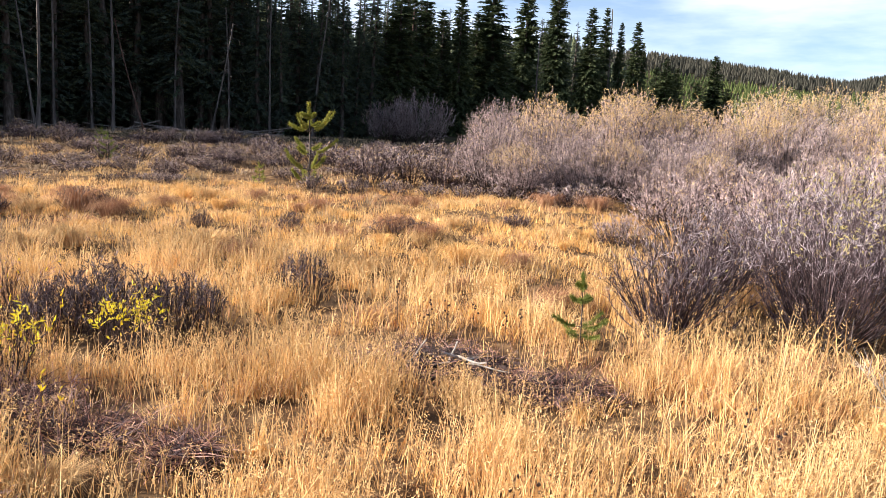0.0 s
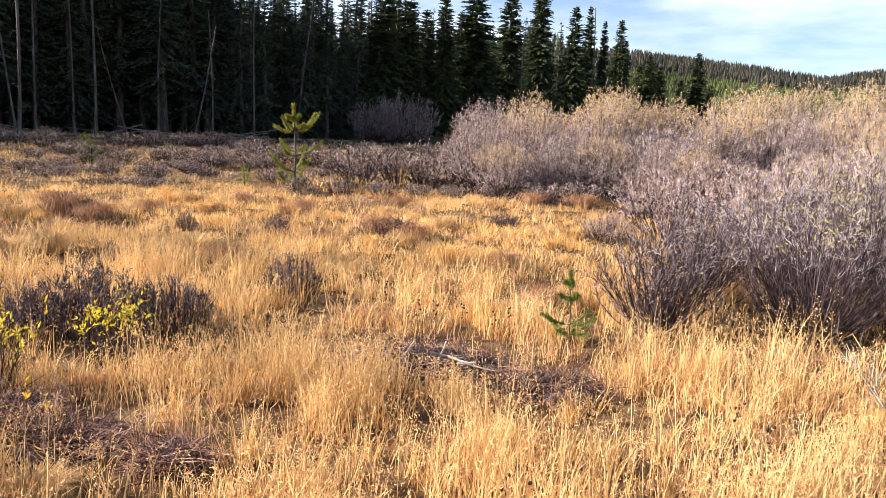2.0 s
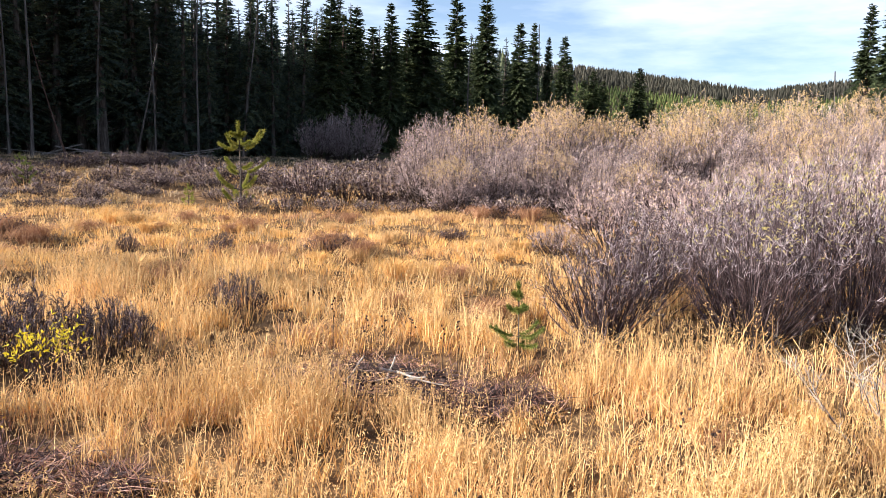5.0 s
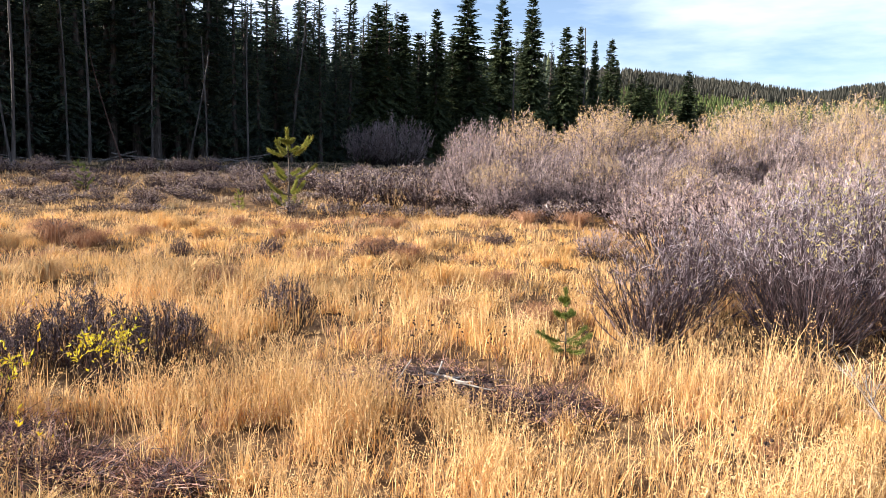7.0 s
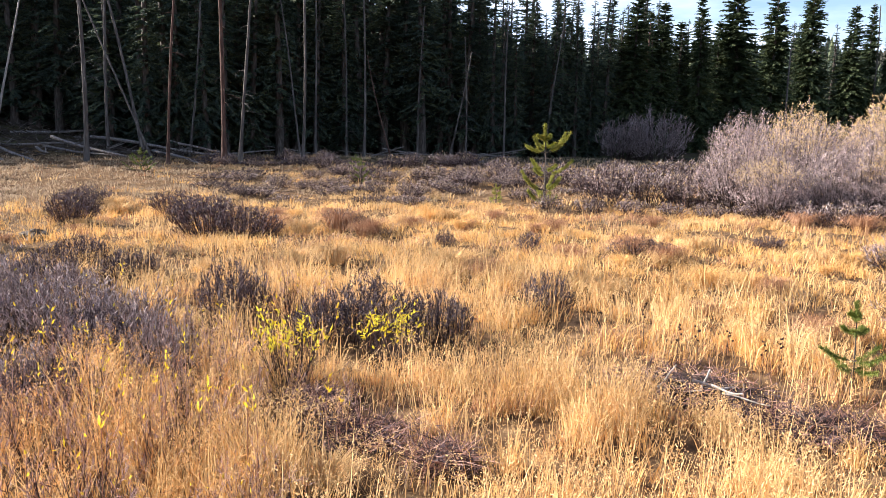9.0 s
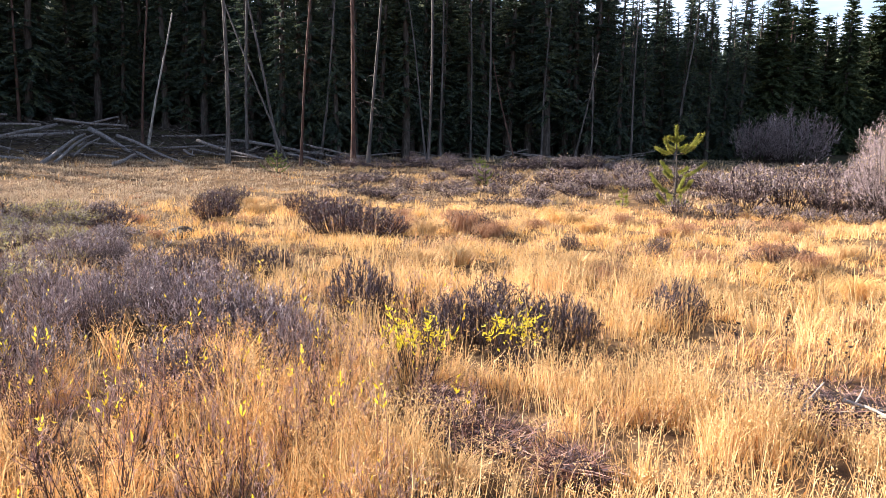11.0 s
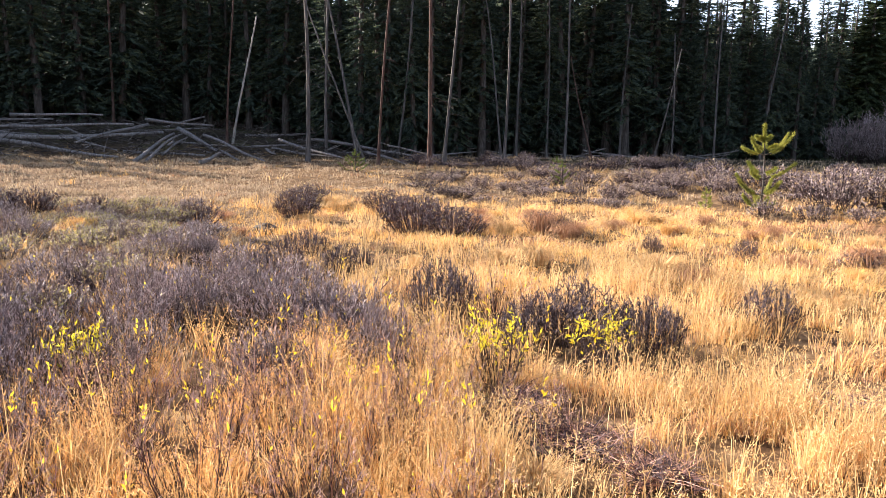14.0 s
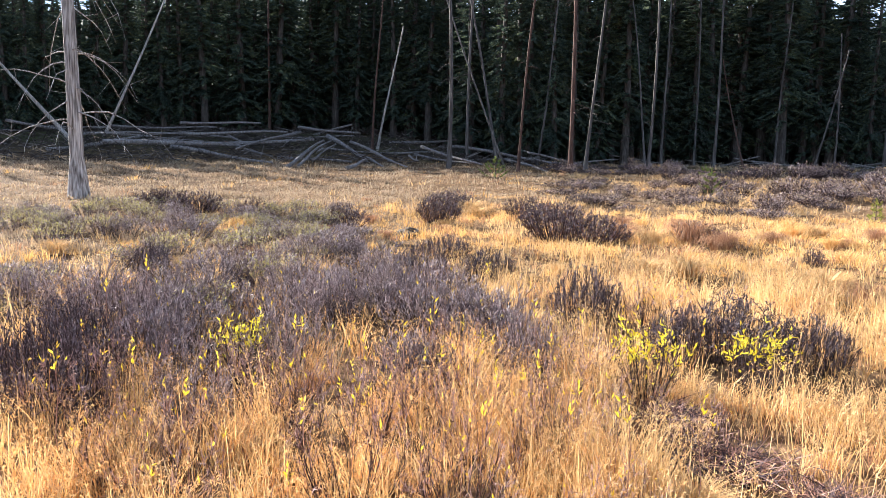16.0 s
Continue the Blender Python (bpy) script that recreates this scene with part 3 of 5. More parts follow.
MOPS = [tussock_mesh(420, 0.24, 0.46, 0.0045, M_GOLD), tussock_mesh(420, 0.22, 0.46, 0.0045, M_STRAW), tussock_mesh(400, 0.24, 0.42, 0.0045, M_RUSSET)]
MOP_LABELS = ("bowed tussock of golden dry grass", "bowed tussock of pale straw grass", "bowed tussock of russet dead grass")


def tussock(kind, x, y, size):
    ob = new("grass_tussock", MOPS[kind])
    ob.matrix_basis = Matrix.Translation(at(x, y)) @ Matrix.Rotation(rng.uniform(0, 6.28), 4, "Z") @ Matrix.Scale(size, 4)
    tagged(ob, MOP_LABELS[kind], "grass tussock", "grass tussocks")


for kind, x, y, size in ((2, -0.9, 11.9, 1.6), (2, -0.3, 11.6, 1.4), (2, -6.2, 12.4, 2.0), (2, -5.5, 12.3, 1.4), (2, -7.2, 11.75, 1.6), (1, -6.7, 11.9, 1.5), (1, -12.6, 13.8, 1.5), (1, -12.0, 13.3, 1.3), (2, 1.2, 7.6, 1.1), (1, -3.0, 9.2, 1.7), (2, -2.5, 9.0, 1.3), (1, -11.6, 14.6, 1.6),
                         (1, -1.75, 3.15, 0.7), (0, -2.2, 3.2, 0.7), (1, -1.0, 8.9, 1.2), (0, 0.2, 9.8, 1.3), (2, 1.0, 9.7, 1.0), (1, -4.6, 9.0, 1.4), (2, 2.3, 17.4, 1.8), (2, 3.4, 17.0, 1.8)):
    tussock(kind, x, y, size)
tx, ty = scatter(150, 3.0, 17)
for x, y in zip(tx, ty):
    if rng.uniform() < 0.75 * (1 - patch(np.array([x]), np.array([y]), CROWDED + BARE_AND_SHADOW)[0]) and (y < 16 or x < 2) and not (x > 1.6 and y > 5.0 and y < 9):
        tussock(int(rng.integers(0, 3)), x, y, rng.uniform(0.6, 1.25) * (0.6 if math.hypot(x, y) < 6 else 1.0))

# ---- shrubs ----


def shrub_meshes(h, rad, stems, twigs, sub, stem_r, twig_r, leaf=0, leaf_size=0.04, leaf_from=0.6, upright=0.5, reach=0.2, q0=0.25, loose=0.45, fine=False, shoot_from=0.4, lift=0.25, roots=0.25, crook=0.05, uneven=0.62, dome=0.55):
    """Stems fanning out of one root, twigs on the stems, twiglets on the twigs, leaves towards the top."""
    ph = rng.uniform(0, 2 * np.pi, stems)
    rho = np.sqrt(rng.uniform(0.0, 1, stems))
    tip = np.stack([np.cos(ph) * rho * rad * 0.85, np.sin(ph) * rho * rad * 0.85, h * np.sqrt(1 - dome * rho ** 2) * rng.uniform(uneven, 0.97, stems)], -1)
    root = np.stack([np.cos(ph) * rho * rad * roots, np.sin(ph) * rho * rad * roots, np.full(stems, -0.05)], -1)
    mid = root + (tip - root) * np.stack([np.full(stems, 0.62), np.full(stems, 0.62), np.full(stems, upright)], -1) + rng.normal(0, crook * rad, (stems, 3))
    s = np.linspace(0, 1, 4)[None, :, None]
    P = (1 - s) ** 2 * root[:, None] + 2 * s * (1 - s) * mid[:, None] + s ** 2 * tip[:, None]
    R = stem_r * np.array([1, 0.75, 0.5, 0.22])[None] * rng.uniform(0.6, 1.3, (stems, 1))
    stem_geo = tubes(P, R, 3)
    i = rng.integers(0, stems, twigs)
    q = rng.uniform(q0, 1.0, twigs)[:, None]
    A = (1 - q) ** 2 * root[i] + 2 * q * (1 - q) * mid[i] + q ** 2 * tip[i]
    T = unit(2 * (1 - q) * (mid[i] - root[i]) + 2 * q * (tip[i] - mid[i]))
    d = unit(T + rng.normal(0, loose, (twigs, 3)) + np.array([0, 0, lift]))
    L = h * reach * rng.uniform(0.4, 1.2, twigs)[:, None]
    B = A + d * L
    high = np.where(A[:, 2] > shoot_from * h * rng.uniform(0.5, 1.4, twigs))[0]
    j = high[rng.integers(0, len(high), sub)]
    g = rng.uniform(0.2, 0.95, sub)[:, None]
    A2 = A[j] + (B[j] - A[j]) * g
    d2 = unit(d[j] + rng.normal(0, loose, (sub, 3)) + np.array([0, 0, lift]))
    B2 = A2 + d2 * L[j] * rng.uniform(0.3, 0.6, sub)[:, None]
    twig_geo = slivers(A, B, twig_r * 1.2) if fine else spikes(A, B, twig_r)
    shoot_geo = slivers(A2, B2, twig_r) if fine else spikes(A2, B2, twig_r * 0.7)
    leaf_geo = None
    if leaf:
        ok = np.where(B2[:, 2] > leaf_from * h * rng.uniform(0.6, 1.1, sub))[0]
        k = ok[rng.integers(0, len(ok), leaf)]
        f = rng.uniform(0.3, 1.0, leaf)[:, None]
        C = A2[k] + (B2[k] - A2[k]) * f
        leaf_geo = leaves(C, d2[k] + rng.normal(0, 0.6, (leaf, 3)), leaf_size * rng.uniform(0.6, 1.3, leaf), leaf_size * 0.17)
    return stem_geo, twig_geo, shoot_geo, leaf_geo


def shrub_kind(name, stem_mat, twig_mat, shoot_mat, leaf_mat, label, category="shrub", group="", **how):
    """Meshes for one kind of shrub, to be set out many times."""
    s, t, u, l = shrub_meshes(**how)
    return dict(name=name, label=label, category=category, group=group, h=how["h"], rad=how["rad"], stems=np_mesh("stem_clump", *s, stem_mat, True), twigs=np_mesh("twig_crown", *t, twig_mat), shoots=np_mesh("shoot_tips", *u, shoot_mat),
                leaves=np_mesh("foliage", *l, leaf_mat) if l else None)


def plant(kind, x, y, h=None, rad=None, turn=None, label=""):
    sz = (h or kind["h"]) / kind["h"] * (1.1 if kind["name"] == "tall_willow" else 1.0)
    sr = (rad or kind["rad"] * sz) / kind["rad"]
    ob = thing(kind["name"], at(x, y), label or kind["label"], kind["category"], kind["group"])
    ob.matrix_basis = Matrix.Translation(at(x, y)) @ Matrix.Rotation(rng.uniform(0, 6.28) if turn is None else turn, 4, "Z") @ Matrix.Diagonal((sr, sr, sz, 1))
    for name, key in (("stem_clump", "stems"), ("twig_crown", "twigs"), ("outer_shoot_layer", "shoots"), ("foliage", "leaves")):
        if kind[key]:
            tagged(part(name, kind[key], ob), kind="stuff")
    return ob


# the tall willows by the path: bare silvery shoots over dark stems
# dark inner twigs and silver tips also carry inner shade and sun in colour
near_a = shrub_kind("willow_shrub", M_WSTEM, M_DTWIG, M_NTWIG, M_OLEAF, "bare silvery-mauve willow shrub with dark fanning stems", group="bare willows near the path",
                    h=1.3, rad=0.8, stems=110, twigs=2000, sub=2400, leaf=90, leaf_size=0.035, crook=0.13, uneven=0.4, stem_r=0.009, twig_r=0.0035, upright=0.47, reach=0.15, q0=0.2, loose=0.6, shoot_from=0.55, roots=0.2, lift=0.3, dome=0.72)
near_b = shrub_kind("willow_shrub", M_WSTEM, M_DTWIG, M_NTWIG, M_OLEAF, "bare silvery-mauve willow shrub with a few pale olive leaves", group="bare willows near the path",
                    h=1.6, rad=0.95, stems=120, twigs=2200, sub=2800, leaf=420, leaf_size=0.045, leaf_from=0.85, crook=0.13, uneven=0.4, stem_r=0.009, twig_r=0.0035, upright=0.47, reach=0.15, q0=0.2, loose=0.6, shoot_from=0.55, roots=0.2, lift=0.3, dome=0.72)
for kind, x, y, h, rad in ((near_a, 2.05, 6.55, 1.15, 0.76), (near_b, 3.5, 6.6, 1.5, 0.9), (near_b, 4.6, 6.8, 1.7, 0.95), (near_a, 2.75, 7.6, 1.2, 0.75), (near_a, 3.9, 7.7, 1.5, 0.9), 
                           (near_b, 4.6, 9.0, 1.6, 1.0), (near_b, 5.7, 9.4, 1.85, 1.1), (near_a, 3.4, 8.8, 1.2, 0.9), (near_b, 6.4, 7.8, 1.8, 1.1), (near_a, 5.6, 6.9, 1.6, 0.9)):
    plant(kind, x, y, h, rad)
# thicket likewise: dark inside, bright outer shoots, shade and light in twig colours
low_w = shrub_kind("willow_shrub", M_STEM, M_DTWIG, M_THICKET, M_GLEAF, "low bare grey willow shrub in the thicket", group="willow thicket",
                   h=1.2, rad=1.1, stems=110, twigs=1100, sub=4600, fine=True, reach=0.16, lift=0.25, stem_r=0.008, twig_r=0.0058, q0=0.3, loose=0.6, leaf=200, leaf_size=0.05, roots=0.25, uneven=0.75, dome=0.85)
for x, y, h, rad in ((4.1, 13.0, 1.1, 1.1), (6.0, 14.2, 1.35, 1.25), (2.9, 12.2, 0.6, 0.6), (5.0, 11.2, 1.2, 1.0), (6.9, 12.3, 1.5, 1.2), (8.0, 15.0, 1.6, 1.3), (4.8, 16.6, 1.2, 1.2), (6.6, 17.5, 1.4, 1.3), (9.0, 12.5, 1.8, 1.3), (7.6, 10.3, 1.8, 1.1), (9.6, 17.2, 1.8, 1.4)):
    plant(low_w, x, y, h, rad)
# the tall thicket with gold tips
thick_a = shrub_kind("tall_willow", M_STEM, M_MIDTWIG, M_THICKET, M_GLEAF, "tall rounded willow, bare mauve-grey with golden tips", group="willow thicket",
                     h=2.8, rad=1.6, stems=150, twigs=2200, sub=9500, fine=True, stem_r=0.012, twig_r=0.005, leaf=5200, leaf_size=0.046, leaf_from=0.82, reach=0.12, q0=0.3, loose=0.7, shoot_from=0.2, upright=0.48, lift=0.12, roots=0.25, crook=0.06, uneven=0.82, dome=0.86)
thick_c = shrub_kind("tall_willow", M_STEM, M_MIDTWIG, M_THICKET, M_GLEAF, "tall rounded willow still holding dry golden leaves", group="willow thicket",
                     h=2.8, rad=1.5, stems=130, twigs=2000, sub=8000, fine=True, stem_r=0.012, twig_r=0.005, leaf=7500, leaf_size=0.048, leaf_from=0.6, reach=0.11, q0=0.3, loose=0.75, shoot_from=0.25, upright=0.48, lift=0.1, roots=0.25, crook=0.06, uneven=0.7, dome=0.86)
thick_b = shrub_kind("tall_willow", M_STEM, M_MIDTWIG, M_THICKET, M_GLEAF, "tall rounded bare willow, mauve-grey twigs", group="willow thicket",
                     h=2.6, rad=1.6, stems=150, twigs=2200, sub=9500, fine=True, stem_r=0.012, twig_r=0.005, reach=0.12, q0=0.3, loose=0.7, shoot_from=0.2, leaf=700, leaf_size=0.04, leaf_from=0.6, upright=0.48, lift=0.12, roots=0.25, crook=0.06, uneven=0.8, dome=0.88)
for kind, x, y, h, rad in ((thick_b, 1.2, 20.4, 2.1, 1.35), (thick_a, 2.6, 21.2, 2.7, 1.3), (thick_b, 3.9, 20.1, 1.9, 1.5), (thick_a, 5.0, 22.6, 2.9, 1.6), (thick_a, 5.9, 24.4, 3.0, 1.6), (thick_b, 6.3, 20.6, 2.0, 1.6),
                           (thick_a, 7.7, 24.6, 2.7, 1.6), (thick_b, 8.1, 21.5, 2.1, 1.6), (thick_a, 9.8, 25.0, 3.1, 1.7), (thick_a, 11.4, 26.2, 3.3, 1.8), (thick_b, 10.0, 21.5, 2.4, 1.7), (thick_a, 13.3, 27.0, 3.4, 1.9),
                           (thick_b, 12.3, 23.0, 2.7, 1.8), (thick_a, 15.6, 27.4, 3.6, 2.0), (thick_b, 14.8, 23.6, 3.0, 1.9), (thick_a, 17.6, 26.5, 3.7, 2.0), (thick_b, 12.0, 18.5, 2.3, 1.6), (thick_b, 14.5, 20.0, 2.6, 1.8), (thick_a, 17.8, 22.5, 3.2, 2.0),
                           (thick_b, 3.0, 24.5, 2.3, 1.5), (thick_a, 19.8, 25.0, 3.6, 2.0), (thick_b, 12.0, 15.0, 2.1, 1.5), (thick_b, 2.2, 19.0, 1.3, 0.9)):
    plant(kind, x, y, h, rad)
for k in range(19):
    az = 3.4 + 1.75 * k + rng.uniform(-0.5, 0.5)
    r = rng.uniform(23.0, 27.0)
    plant((thick_a, thick_c, thick_a, thick_b, thick_c)[k % 5] if k > 1 else thick_b, r * math.sin(radians(az)), r * math.cos(radians(az)), (2.3 + 0.04 * k) * rng.uniform(0.78, 1.12), rng.uniform(0.95, 1.4))
for k in range(12):
    az = 4.5 + 2.6 * k + rng.uniform(-0.8, 0.8)
    r = rng.uniform(18.8, 21.0)
    plant(thick_b if k % 3 else thick_a, r * math.sin(radians(az)), r * math.cos(radians(az)), rng.uniform(1.25, 1.75), rng.uniform(0.85, 1.25))
# mauve-grey bush; duller twigs than the other willows put its shade into colour
shaded_grey_k = shrub_kind("tall_willow", M_STEM, M_MIDTWIG, M_MIDTWIG, None, "large rounded grey willow bush against the dark trees", group="grey willows by the forest",
                    h=2.6, rad=2.2, stems=130, twigs=1600, sub=8000, fine=True, stem_r=0.014, twig_r=0.01, reach=0.13, q0=0.2, loose=0.6, shoot_from=0.15, roots=0.4, uneven=0.72, dome=0.75, lift=0.2)
plant(shaded_grey_k, -1.9, 46.6, 3.1, 2.6, label="large rounded grey willow bush against the dark trees")
plant(shaded_grey_k, -3.9, 47.2, 2.6, 2.0, label="large rounded grey willow bush against the dark trees")

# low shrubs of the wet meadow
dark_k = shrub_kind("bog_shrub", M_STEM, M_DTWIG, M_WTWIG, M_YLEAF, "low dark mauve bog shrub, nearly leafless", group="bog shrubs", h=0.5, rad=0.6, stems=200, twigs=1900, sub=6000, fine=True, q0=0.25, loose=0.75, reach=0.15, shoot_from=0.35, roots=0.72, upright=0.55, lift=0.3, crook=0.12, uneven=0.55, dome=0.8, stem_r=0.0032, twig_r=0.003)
mauve_k = shrub_kind("bog_shrub", M_STEM, M_MIDTWIG, M_TWIG, M_SLEAF, "low silvery-mauve bog shrub, nearly leafless", group="bog shrubs", h=0.6, rad=0.5, stems=80, twigs=620, sub=2600, fine=True, q0=0.3, loose=0.5, reach=0.18, shoot_from=0.35, roots=0.35, upright=0.5, lift=0.35, crook=0.08, uneven=0.7, dome=0.7, stem_r=0.0034, twig_r=0.0032, leaf=8, leaf_size=0.04)
sage_k = shrub_kind("bog_shrub", M_STEM, M_MIDTWIG, M_TWIG, M_OLEAF, "low grey bog shrub with small olive-yellow leaves", group="bog shrubs", h=0.5, rad=0.5, stems=60, twigs=420, sub=1700, fine=True, q0=0.3, loose=0.5, reach=0.2, shoot_from=0.3, roots=0.4, upright=0.5, lift=0.35, crook=0.08, uneven=0.6, dome=0.6, stem_r=0.0036, twig_r=0.0042, leaf=520, leaf_size=0.036, leaf_from=0.5)
red_k = shrub_kind("twiggy_shrub", M_STEM, M_BTWIG, M_MTWIG, M_SLEAF, "reddish-mauve twiggy shrub among the grass", group="bog shrubs", h=0.6, rad=0.42, stems=26, twigs=240, sub=520, stem_r=0.0042, twig_r=0.0024, leaf=10, leaf_size=0.045, upright=0.45, loose=0.6, reach=0.24, roots=0.16, q0=0.25, crook=0.14, lift=0.3, uneven=0.6, dome=0.6)
yel_k = shrub_kind("yellow_leaved_shrub", M_STEM, M_DTWIG, M_DTWIG, M_YLEAF, "low shrub with bright yellow-green leaves on dark stems", group="yellow-leaved shrubs", h=0.6, rad=0.3, stems=46, twigs=420, sub=500, stem_r=0.0045, twig_r=0.0022, leaf=290, leaf_size=0.042, leaf_from=0.6, roots=0.25, upright=0.5, loose=0.42, lift=0.4, crook=0.1, dome=0.75)
far_k = shrub_kind("low_grey_shrub", M_STEM, M_DTWIG, M_TWIG, M_GLEAF, "low rounded grey-mauve shrub at the meadow's edge", group="meadow edge shrubs", h=0.8, rad=0.8, stems=60, twigs=800, sub=2400, fine=True, stem_r=0.005, roots=0.3, upright=0.5, uneven=0.75, dome=0.85, reach=0.17, lift=0.2, twig_r=0.0075, q0=0.25, loose=0.6, shoot_from=0.3, leaf=150, leaf_size=0.045)
edge_k = shrub_kind("low_grey_shrub", M_STEM, M_DTWIG, M_WTWIG, M_GLEAF, "low rounded dark mauve shrub at the meadow's edge", group="meadow edge shrubs", h=0.8, rad=0.8, stems=60, twigs=800, sub=2400, fine=True, stem_r=0.005, roots=0.3, upright=0.5, uneven=0.75, dome=0.85, reach=0.17, lift=0.2, twig_r=0.0075, q0=0.25, loose=0.6, shoot_from=0.3, leaf=150, leaf_size=0.045)
brown_k = shrub_kind("brown_shrub", M_STEM, M_BTWIG, M_WTWIG, M_GLEAF, "low dark red-brown shrub in the golden grass", group="meadow shrubs", h=0.6, rad=0.7, stems=130, twigs=1200, sub=3600, lift=0.2, roots=0.4, upright=0.5, reach=0.16, fine=True, loose=0.6, shoot_from=0.3, uneven=0.65, dome=0.85, stem_r=0.006, twig_r=0.005, leaf=60, leaf_size=0.04)

for kind, x, y, h, rad in ((dark_k, -2.65, 5.7, 0.6, 0.6), (dark_k, -2.15, 6.0, 0.52, 0.42), (dark_k, -2.95, 5.4, 0.45, 0.35), (dark_k, -1.4, 7.4, 0.5, 0.34), (dark_k, -4.2, 5.95, 0.68, 0.45), (red_k, -3.7, 6.2, 0.5, 0.4),
                           (mauve_k, -4.9, 4.5, 0.62, 0.6), (mauve_k, -4.4, 4.9, 0.6, 0.5), (mauve_k, -5.3, 5.0, 0.62, 0.6), (mauve_k, -5.06, 3.06, 0.65, 0.5), (mauve_k, -5.9, 2.74, 0.62, 0.5), (mauve_k, -5.9, 3.6, 0.6, 0.5),
                           (dark_k, -4.95, 1.3, 0.8, 0.42), (dark_k, -5.7, 1.7, 0.75, 0.5), (mauve_k, -6.4, 2.5, 0.7, 0.5), (mauve_k, -6.6, 4.4, 0.6, 0.6), (mauve_k, -3.9, 3.3, 0.5, 0.35), (dark_k, -7.8, 7.8, 0.42, 0.45),
                           (mauve_k, -7.2, 6.0, 0.5, 0.6), (mauve_k, -8.2, 4.4, 0.55, 0.7), (mauve_k, -4.3, 1.9, 0.5, 0.35), (mauve_k, -8.9, 6.4, 0.5, 0.7), (mauve_k, -7.6, 2.6, 0.6, 0.6)):
    plant(kind, x, y, h, rad)
for x, y, h, rad in ((-2.93, 1.98, 0.72, 0.36), (-2.45, 2.25, 0.6, 0.3), (-1.8, 2.35, 0.4, 0.22), (-3.5, 2.6, 0.6, 0.3), (-3.2, 3.2, 0.55, 0.3), (-4.0, 2.3, 0.6, 0.3), (-3.0, 4.2, 0.55, 0.25), (-2.9, 3.6, 0.5, 0.25), (-3.6, 4.5, 0.55, 0.3), (-4.5, 1.3, 0.6, 0.3), (-3.8, 1.5, 0.55, 0.3), (-3.3, 1.3, 0.5, 0.3)):
    plant(red_k, x, y, h, rad)
mx, my = scatter(36, 5.0, 11, -76, -40)
for x, y in zip(mx, my):
    if -x > 3.0 and math.hypot(x + 8.1, y - 9.5) > 2.4:
        plant(mauve_k if rng.uniform() < 0.7 else dark_k, x, y, rng.uniform(0.38, 0.62), rng.uniform(0.28, 0.5))
mx, my = scatter(75, 7.5, 19, -79, -52)
for x, y in zip(mx, my):
    if math.hypot(x + 8.1, y - 9.5) > 2.4 and math.hypot(x + 21.1, y - 7.5) > 1.5:
        plant(sage_k if rng.uniform() < 0.75 else mauve_k, x, y, rng.uniform(0.3, 0.5), rng.uniform(0.35, 0.7))
mx, my = scatter(9, 2.7, 5.2, -50, -28)
for x, y in zip(mx, my):
    plant(red_k, x, y, rng.uniform(0.35, 0.6), rng.uniform(0.2, 0.32))
mx, my = scatter(12, 2.3, 5.6, -79, -46)
for x, y in zip(mx, my):
    plant(red_k, x, y, rng.uniform(0.4, 0.62), rng.uniform(0.24, 0.36))
for x, y, h, rad in ((-2.18, 5.0, 0.54, 0.3), (-2.68, 4.4, 0.64, 0.3), (-5.15, 2.75, 0.6, 0.24)):
    plant(yel_k, x, y, h, rad)
for x, y, h, rad in ((-2.2, 21.4, 1.25, 1.2), (-1.1, 21.5, 1.15, 1.1), (-0.1, 21.1, 1.1, 1.0), (0.8, 21.0, 1.0, 0.9), (-3.6, 25.6, 0.85, 1.0), (-7.45, 25.2, 0.8, 0.85), (-6.9, 27.6, 0.95, 0.9), (-8.9, 25.7, 0.7, 1.0), (-5.8, 26.4, 0.9, 1.0), (-4.7, 27.2, 0.95, 1.1),
                     (-3.4, 18.7, 0.5, 0.5), (-4.5, 20.9, 0.4, 0.6), (-1.3, 18.4, 0.42, 0.6), (-0.4, 18.6, 0.4, 0.5), (-2.4, 18.9, 0.45, 0.6), (0.5, 18.9, 0.45, 0.6), (1.5, 18.6, 0.5, 0.7), (-5.8, 24.2, 0.6, 0.8), (-7.7, 20.6, 0.35, 0.7), (-0.4, 29.5, 0.95, 1.5), (1.2, 27.0, 1.1, 1.3), (-2.2, 29.0, 0.9, 1.3),
                     (-9.6, 22.0, 0.4, 0.7), (-11.6, 21.3, 0.4, 0.8), (2.6, 18.0, 0.65, 0.8), (3.4, 17.9, 0.7, 0.9)):
    plant(far_k, x, y, h, rad)
fx, fy = scatter(130, 18.5, 38, -36, 6)
for x, y in zip(fx, fy):
    plant(far_k if rng.uniform() < 0.5 else edge_k, x, y, rng.uniform(0.2, 0.38) + 0.5 * rng.uniform() ** 4, rng.uniform(0.5, 1.0))
